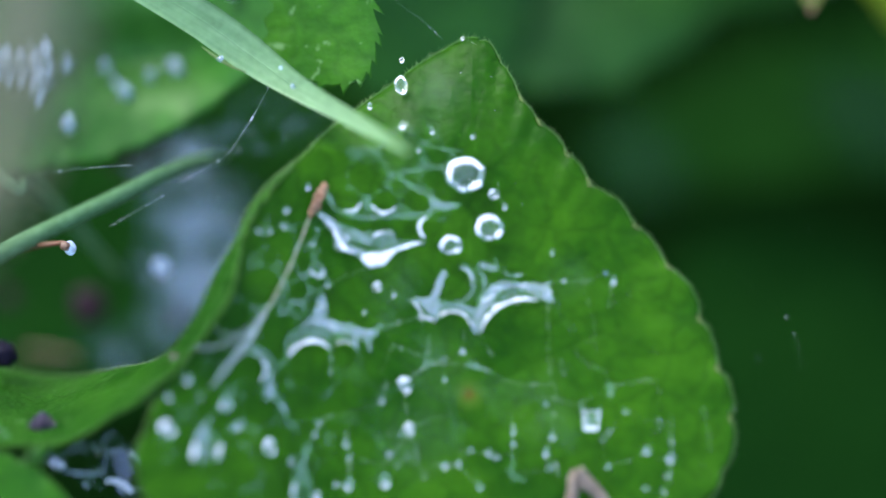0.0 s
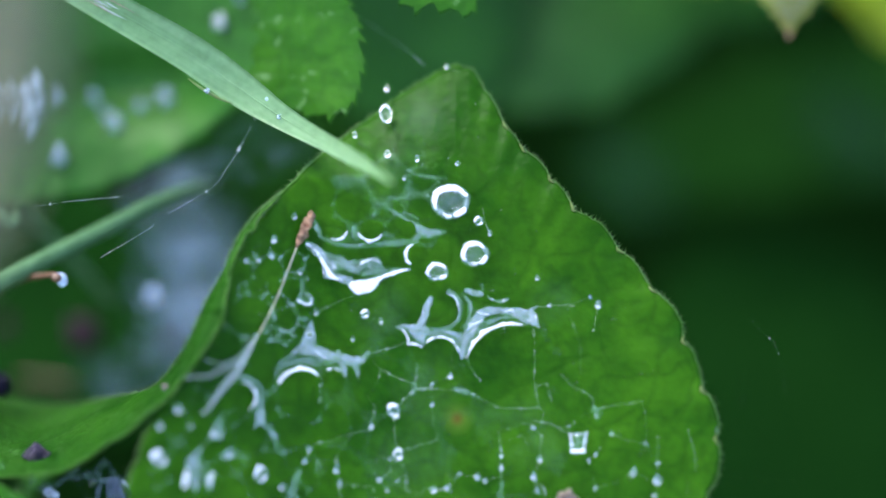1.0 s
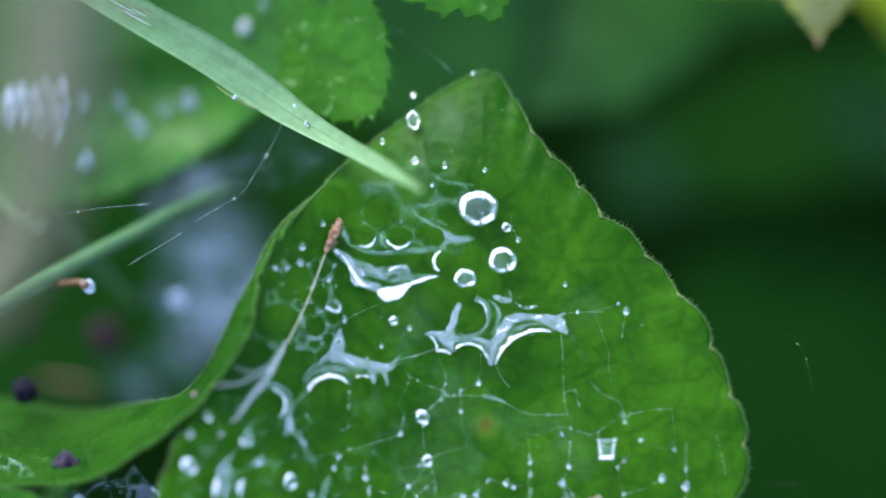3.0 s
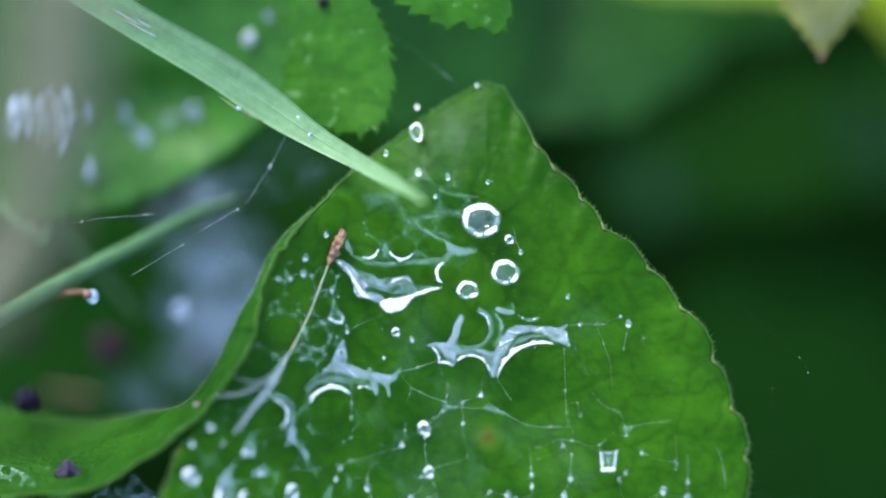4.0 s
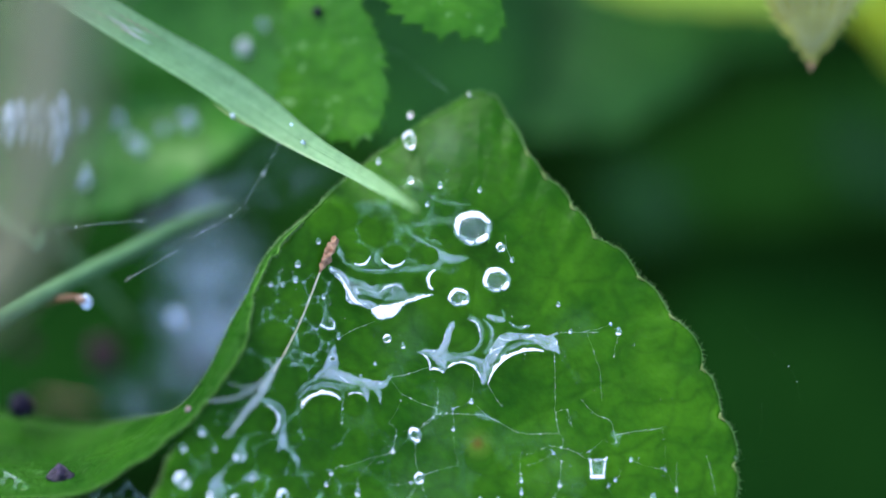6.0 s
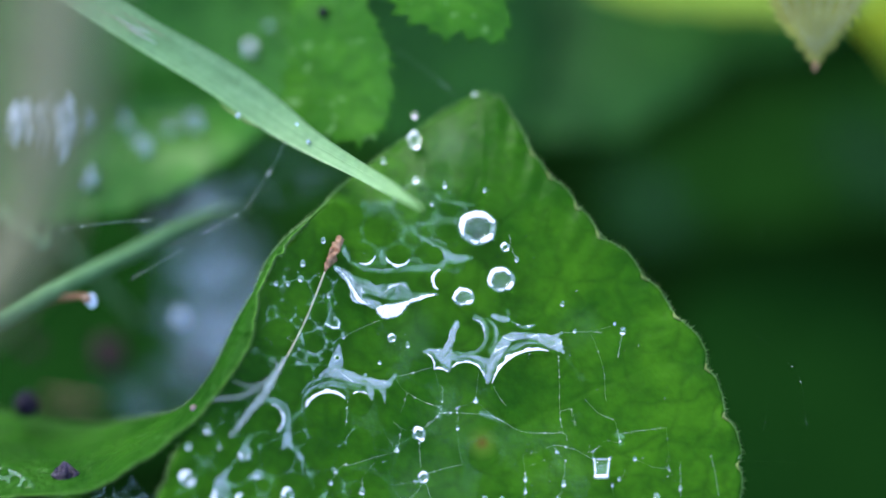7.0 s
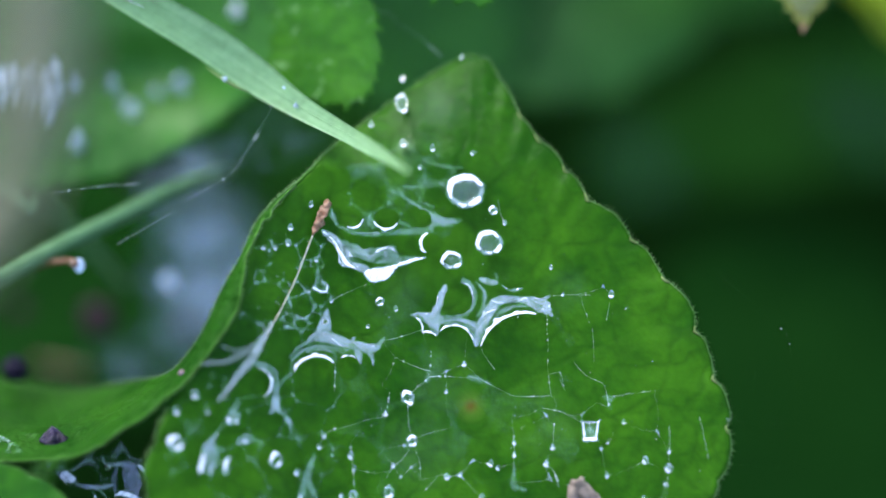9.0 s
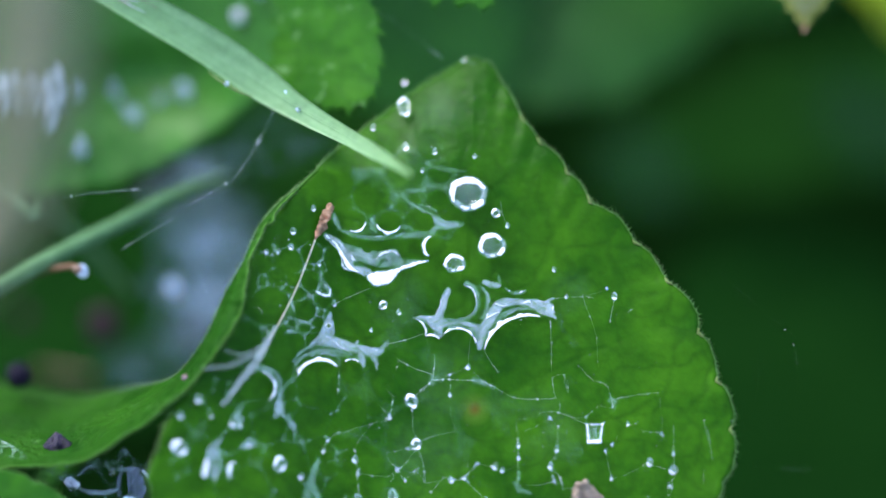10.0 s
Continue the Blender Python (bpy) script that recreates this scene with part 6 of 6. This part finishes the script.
# mist-fine droplets caught in the web
def fine_droplets():
    rng = random.Random(17)
    pieces = []
    for x0, y0, x1, y1, count in ((-14.33, -6.62, -7.67, 0.88, 26), (-9.33, -7.25, -2.67, -4.33, 14), (2.75, -7.46, 9.42, 1.71, 20), (-3.5, 4.62, 4, 10.46, 16), (4, -18.29, 17.75, -13.71, 34), (-9.33, -18.29, 3.17, -14.12, 26), (9, -13.29, 16.5, -4.96, 14)):
        for _ in range(count):
            x, y, r = rng.uniform(x0, x1), rng.uniform(y0, y1), rng.choice((0.02, 0.03, 0.035, 0.055)) * 0.001
            c = at(x, y, web_z(x, y))
            verts, faces = [c + Vector((0, 0, r)), c - Vector((0, 0, r))], []
            for j in (0.5, 0.0, -0.5):
                w = math.sqrt(1 - j * j)
                verts += [c + Vector((math.cos(a * math.pi / 4) * w, 1.15 * math.sin(a * math.pi / 4) * w, j)) * r for a in range(8)]
            for a in range(8):
                b = (a + 1) % 8
                faces += [(0, 2 + a, 2 + b), (1, 18 + b, 18 + a), (2 + a, 10 + a, 10 + b, 2 + b), (10 + a, 18 + a, 18 + b, 10 + b)]
            pieces.append((verts, faces))
    v, f = merged(pieces)
    part("fine_droplet", mesh_of("fine_droplet", v, f), DROPLET, web, "tiny scattered droplets in the web", "stuff")


fine_droplets()


# the fine silk sheet that hazes the leaf
def silk_sheet():
    m, n, l, b = material("fine_silk_sheet")
    clear = n.new("ShaderNodeBsdfTransparent")
    white = n.new("ShaderNodeBsdfDiffuse")
    white.inputs[0].default_value = (0.40, 0.50, 0.56, 1)
    patch = tex(n, l, "ShaderNodeTexNoise", 240, Detail=5, Roughness=0.6)
    share = ramp(n, l, patch.outputs[0], ((0.38, (0, 0, 0)), (0.75, (0.035, 0.035, 0.035))))
    near = None
    for x, y, reach in ((-2.67, -6.21, 4.0), (-0.38, -11.42, 4.2), (9, -4.96, 2.6), (-1.83, 4.62, 4.2), (-1.83, -17.04, 4.5), (-0.17, 8.79, 3.6), (7.33, -14.96, 4.0)):
        where = n.new("ShaderNodeVectorMath")
        where.operation = "DISTANCE"
        l.new(n.new("ShaderNodeTexCoord").outputs["Object"], where.inputs[0])
        where.inputs[1].default_value = at(x, y, web_z(x, y))
        fall = n.new("ShaderNodeMapRange")
        fall.interpolation_type = "SMOOTHERSTEP"
        fall.inputs[1].default_value, fall.inputs[2].default_value = 0.0, reach * 0.001
        fall.inputs[3].default_value, fall.inputs[4].default_value = 1.0, 0.0
        l.new(where.outputs["Value"], fall.inputs[0])
        if near:
            most = n.new("ShaderNodeMath")
            most.operation = "MAXIMUM"
            l.new(near, most.inputs[0])
            l.new(fall.outputs[0], most.inputs[1])
            near = most.outputs[0]
        else:
            near = fall.outputs[0]
    thin = n.new("ShaderNodeMath")
    thin.operation = "MULTIPLY"
    l.new(share.outputs[0], thin.inputs[0])
    l.new(near, thin.inputs[1])
    mix = n.new("ShaderNodeMixShader")
    l.new(thin.outputs[0], mix.inputs[0])
    l.new(clear.outputs[0], mix.inputs[1])
    l.new(white.outputs[0], mix.inputs[2])
    l.new(mix.outputs[0], n["Material Output"].inputs[0])
    gx, gy = grid_over([(-12, -24, 17, 13)], 0.3)
    lines = ([(-2.67, 4.62, 3.75), (0.67, 4.21, 3.75)], [(-3.5, -4.96, 6.25), (7.33, -6.62, 6.25)], [(-4.33, -11.62, 6.25), (9.83, -12.46, 6.25)], [(-6.83, -17.46, 5), (8.17, -18.29, 5)], [(0.25, 9.21, 2.5), (0.25, 5.88, 2.5)])
    inside = np.maximum.reduce([-stroke_field(gx, gy, line) for line in lines])
    me = silk_mesh("silk_sheet", gx, gy, inside, 0 * gx, lambda x, y: web_z(x, y) - 0.62, skin=True)
    part("silk_sheet", me, m, web, "hazy sheet of finest silk")


silk_sheet()


# ---- dry husk with its awn ----
def husk():
    ob = thing("husk", "brown dry husk with a pale feathery awn lying in the web", "plant litter")
    c, _ = curve_points([(-8.5, 1.38, -0.3), (-8.83, 0.67, 0), (-9.25, -0.25, 0.2), (-9.67, -1.17, 0.2)], 60)
    v, f = tube([at(*p) for p in c], [0.001 * (0.08 + 0.26 * math.sin(math.pi * min(1, 0.12 + i / 63)) ** 0.7) * (0.88 + 0.16 * ripple(i * 0.16, 3, 1.0, 2)) for i in range(60)], 24)
    v = [p + Vector([0.0002 * noise.noise(p * 2600 + Vector((k, 0, 0))) + 0.0001 * noise.noise(p * 6000 + Vector((0, k, 0))) for k in (1, 5, 9)]) for p in v]
    part("husk_body", mesh_of("husk_body", v, f), BROWN, ob)
    c, _ = curve_points([(-9.67, -1.12, 0.5), (-10.33, -2.88, 0.9), (-11.08, -4.75, 1.4), (-12.17, -6.96, 2.2), (-13.08, -8.5, 3)], 40)
    v, f = tube([at(*p) for p in c], [0.000068 - 0.000012 * math.sin(i) for i in range(40)], 8)
    part("awn", mesh_of("awn", v, f), AWN, ob, "thin straw-coloured awn")
    me = veil_mesh("feathery_tail", [(0.74, 0.21, [(-12.67, -7.54, 0.06), (-13.12, -8.54, 0.16), (-14.17, -10.29, 0.26), (-15.25, -11.62, 0.17), (-16.08, -12.79, 0.1), (-16.54, -13.25, 0.08)]),
                                     (0.45, 0.25, [(-13.33, -8.79, 0.17), (-14.08, -9.46, 0.21), (-15, -9.96, 0.17), (-16.08, -10.46, 0.1), (-17.83, -10.58, 0.04)]),
                                     (0.40, 0.21, [(-14.04, -9.29, 0.12), (-15.08, -9.62, 0.08), (-16.33, -9.29, 0.04)]), (0.5, 0.17, [(-13.08, -8.29, 0.12), (-13.25, -7.79, 0.06)])],
                   rise=lambda x, y: max(3.1, leaf_z(x, y) + 0.9), along=(0.62, 0.78))
    part("feathery_tail", me, TUFT, ob, "pale silky tuft at the end of the awn")


AWN = plain_material("straw_awn", (0.225, 0.225, 0.140), (0.300, 0.300, 0.210), 600, 0.5)
husk()


# ---- litter, seeds and drops on the other leaves ----
def lump(name, label, category, x, y, z, r, mat, seed, squash=(1, 1, 1), peak=0.0):
    bm = bmesh.new()
    bmesh.ops.create_icosphere(bm, subdivisions=3, radius=1)
    for v in bm.verts:
        n = 1 + (0.5 if peak else 0.28) * noise.noise(v.co * 1.7 + Vector((seed, 0, 0))) + 0.08 * noise.noise(v.co * 5 + Vector((0, seed, 0)))
        v.co *= n
        if peak and v.co.y > 0:
            v.co.x *= 1 - peak * min(1, v.co.y)
            v.co.y *= 1 + 0.25 * peak
        v.co = Vector((v.co.x * squash[0], v.co.y * squash[1], v.co.z * squash[2])) * r * 0.001
    me = bpy.data.meshes.new(name)
    bm.to_mesh(me)
    bm.free()
    me.polygons.foreach_set("use_smooth", [not peak] * len(me.polygons))
    ob = solo(name, me, mat, label, category)
    ob.matrix_world = FRAME @ Matrix.Translation(at(x, y, z))
    return ob


lump("plant_fragment", "dark purple angular fragment lying on the leaf lobe", "plant litter", -28.79, -16.21, 1.3, 0.96, FRAGMENT, 1, (1.15, 0.75, 0.7), 0.75)
lump("dark_seed", "round blue-black seed behind the leaf lobe", "seed", -31.67, -11.04, -9.5, 0.96, PURPLE, 2, (1, 1.1, 1))
lump("dark_seed", "dull wine-red seed on a shaded leaf", "seed", -25.67, -7.21, -31, 1.5, REDDISH, 3, (1, 1, 0.8))
lump("dark_seed", "dull dark seed on a shaded leaf", "seed", -31.42, -6.62, -38, 0.83, REDDISH, 4)
lump("plant_fragment", "small pinkish speck on the curled leaf edge", "plant litter", -19.29, -11.29, 3.95, 0.25, PINKISH, 5)
lump("plant_fragment", "black speck on the toothed leaf", "plant litter", -9.96, 18.21, -6.9, 0.38, PURPLE, 6)
lump("plant_fragment", "reddish scrap in the foam", "plant litter", -19.12, -7.88, -33, 0.67, REDDISH, 8)
lump("plant_fragment", "orange speck beside a drop", "plant litter", -11.17, -18.5, 2.0, 0.29, ORANGE, 9)


def forked_litter():
    ob = thing("dry_stalk_piece", "forked grey-brown dry stalk piece on the leaf", "plant litter")
    for name, line in (("stub", [(10, -19.12, 2.8), (9.67, -20.38, 2.6), (9.5, -22.67, 2.4)]), ("fork", [(9.92, -19.12, 2.9), (10.75, -20.04, 2.8), (11.83, -21.21, 2.6), (12.33, -23.29, 2.4)])):
        c, _ = curve_points(line, 20)
        v, f = tube([at(*p) for p in c], [0.00046 * (1 + 0.3 * ripple(i * 0.7, 1, 1)) for i in range(20)], 12)
        v = [p + Vector([0.00022 * noise.noise(p * 2200 + Vector((k, 0, 0))) + 0.0001 * noise.noise(p * 6000 + Vector((0, k, 0))) for k in (1, 5, 9)]) for p in v]
        part(name, mesh_of(name, v, f), GREYBROWN, ob)


forked_litter()
stem("dry_stalk", "short brown dry stalk lying in the shade", "plant stalk", [(-30.38, -10.38, -36, 0.14), (-28.5, -10.54, -35, 0.2), (-26.42, -10.92, -34, 0.14)], ORANGE)
stem("orange_stalk", "thin orange-brown stalk ending in a rain drop", "plant stalk", [(-37.67, -4.96, -16, 0.26), (-31.83, -3.71, -12, 0.24), (-29.33, -3.17, -8, 0.22), (-27.42, -2.96, -5.2, 0.18)], ORANGE)
drop(-26.95, -3.33, 0.46, 1.2, 0.2, -4.5, "rain drop hung at the end of an orange stalk", "rain drops on the leaves", 3).data.materials[0] = GLINT
lump("stalk_bud", "small orange bud in a rain drop", "plant stalk", -27.3, -3.2, -4.1, 0.36, ORANGE, 10)

def broad_leaf_z(x, y):
    return -19 + 0.05 * (x + 24.77) + 0.02 * (y - 13.02) + 0.025 * ((x + 24.77) ** 2 + (y - 13.02) ** 2) + darkening_hollow(x, y)


BACK_DROPS = [(-15.38, 15.54, 0.54), (-19.5, 10.04, 0.67), (-27.67, 10.17, 0.58), (-24.75, 10.12, 0.5), (-23.17, 8.25, 0.62), (-27.38, 5.83, 0.71), (-21.33, 9.42, 0.42), (-13.92, 17.21, 0.33), (-30.17, 10.04, 0.67), (-31.83, 9.83, 0.67),
              (-23.92, 9, 0.38), (-28.92, 9, 0.42)]
# milky white materials paint the bright glints of these drops
for i, (x, y, r) in enumerate(BACK_DROPS):
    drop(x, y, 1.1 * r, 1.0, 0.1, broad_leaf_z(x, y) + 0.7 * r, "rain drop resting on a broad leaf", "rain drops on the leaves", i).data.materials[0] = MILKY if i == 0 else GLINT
drop(-20.38, -4.46, 0.67, 1.0, 0.1, -20, "rain drop in the foam", "rain drops on the leaves", 4).data.materials[0] = GLINT

BLADE_DROPS = [(-10.92, 8.54, 0.19), (-11.83, 9.83, 0.13), (-16.21, 10.46, 0.21)]
for i, (x, y, r) in enumerate(BLADE_DROPS):
    drop(x, y, r, 1.0, 0.1, -2.2 if x < -16 else -1.45, "tiny rain drop on the grass blade", "rain drops on the grass", i).data.materials[0] = GLINT

drop(-27.62, -19.21, 0.42, 1.0, 0.2, 1.6, seed=2)
drop(-24.75, -18.29, 0.25, 1.0, 0.2, 1.6, seed=3)
# white elongated drops, added for the highlight stripes beside the straw
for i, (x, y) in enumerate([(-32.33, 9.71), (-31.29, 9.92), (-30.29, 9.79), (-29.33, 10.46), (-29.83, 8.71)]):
    ob = drop(x, y, 0.75, 2.3, 0.3, broad_leaf_z(x, y) + 0.5, "white elongated drop added for the glints beside the straw", "rain drops on the leaves", i)
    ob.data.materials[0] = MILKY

# pale foam of silk and water on the shaded leaf
for i, (paths, sizes) in enumerate((
        ([(0.62, 2.6, [(-17.6, 1.9, 0.7), (-18.08, 0.67, 1.5), (-17.04, -2.46, 2.6), (-17.46, -5.38, 2.4)]), (0.5, 3.0, [(-17.46, -3.71, 2.0), (-18.29, -6.21, 1.5), (-20.17, -8.29, 0.8)]), (0.2, 2.5, [(-20.17, -8.71, 0.8), (-24.75, -9.96, 0.5)]), (0.4, 1.6, [(-24.12, -10.71, 0.4), (-22.67, -11.21, 0.5)]), (0.5, 2.4, [(-20.17, 0.04, 0.8), (-18.92, -2.46, 1.5), (-20.58, -4.96, 1.0)]), (0.85, 1.8, [(-21.2, 2.3, 0.5), (-18.9, 3.4, 0.8), (-17.0, 4.1, 0.5)])], (0.5, 0.35, 0.25)),
        ([(0.22, 2.0, [(-18.5, 1.71, 0.6), (-21.42, -0.79, 0.8)]), (0.55, 2.4, [(-15.58, 0.46, 0.8), (-16, -3.29, 1.4), (-17.25, -7.04, 1.0)])], (0.6, 0.4)))):
    bubbles = packed((-27.67, -13.29, -9.33, 7.12), sizes, 31 + i, tries=160)
    rng = random.Random(60 + i)
    bubbles += [(rng.uniform(-25, -9), rng.uniform(-12.5, 4), rng.uniform(0.1, 0.8), 1.3) for _ in range(20)]
    me = veil_mesh("foam", paths, bubbles, lambda x, y, k=i: -37 + 1.5 * k - 0.2 * y, 0.16, 0.8)
    solo("foam", me, FROTH, "pale foam of silk and water on a shaded leaf", "foam", kind="stuff")


# a wet, silky veil and small drops in the shade between the leaves
solo("water_film", veil_mesh("water_film", [(0.16, 1.8, [(-13.71, 4.62, 0.5), (-11.83, 5.88, 0.9), (-9.33, 6.5, 0.6)]), (0.14, 1.6, [(-14.75, 7.12, 0.3), (-13.08, 7.96, 0.6), (-11.83, 7.46, 0.4)]), (0.18, 1.5, [(-16, 4.62, 0.4), (-14.75, 5.88, 0.6)])],
                              [(-12.46, 5.12, 0.3, 0.8), (-10.17, 7.12, 0.2, 0.6)], lambda x, y: -14.0, 0.15, 0.5), FROTH, "faint wet silk in the shade between leaves", "water film", "water films in the web")
for i, (x, y, r) in enumerate([(-11.62, 5.04, 0.12), (-10.17, 5.88, 0.12), (-14, 5.38, 0.17), (-14.96, 4, 0.17)]):
    drop(x, y, r, 1.0, 0.1, -13.0, "small drop in the shade between leaves", "rain drops on the leaves", i)

# thin silk that mists the drooping leaf edge behind the grass tip
solo("silk_mist", veil_mesh("silk_mist", [(0.035, 2.4, [(-1.6, 7.4, 0.9), (-0.4, 6.4, 1.4), (0.2, 5.2, 1.3)]), (0.055, 2.0, [(-4.6, 6.4, 0.6), (-2.6, 6.2, 0.9)])],
                            [(-1.6, 6.4, 0.4, 0.6), (0.4, 7.6, 0.5, 0.6), (-0.6, 8.9, 0.35, 0.6), (-3.4, 6.3, 0.4, 0.6)], lambda x, y: web_z(x, y) - 0.3, 0.12, 0.6), VEIL, "faint bluish mist of silk over the leaf edge", "web", kind="stuff")

# pale bluish patches that paint a blurred glow on the deep leaves
for x, y, w, share in ((14.2, 4.2, 0.9, 0.12), (30.5, 7.5, 1.3, 0.09), (12.6, 14.2, 0.6, 0.08)):
    solo("glow_patch", veil_mesh("glow_patch", [(share, 3.2, [(x - w, y + w, w), (x + w, y - 0.6 * w, w)])], (), lambda a, b: -80, 0.2), FROTH, "pale bluish glow painted on a leaf far behind", "water film", kind="stuff")
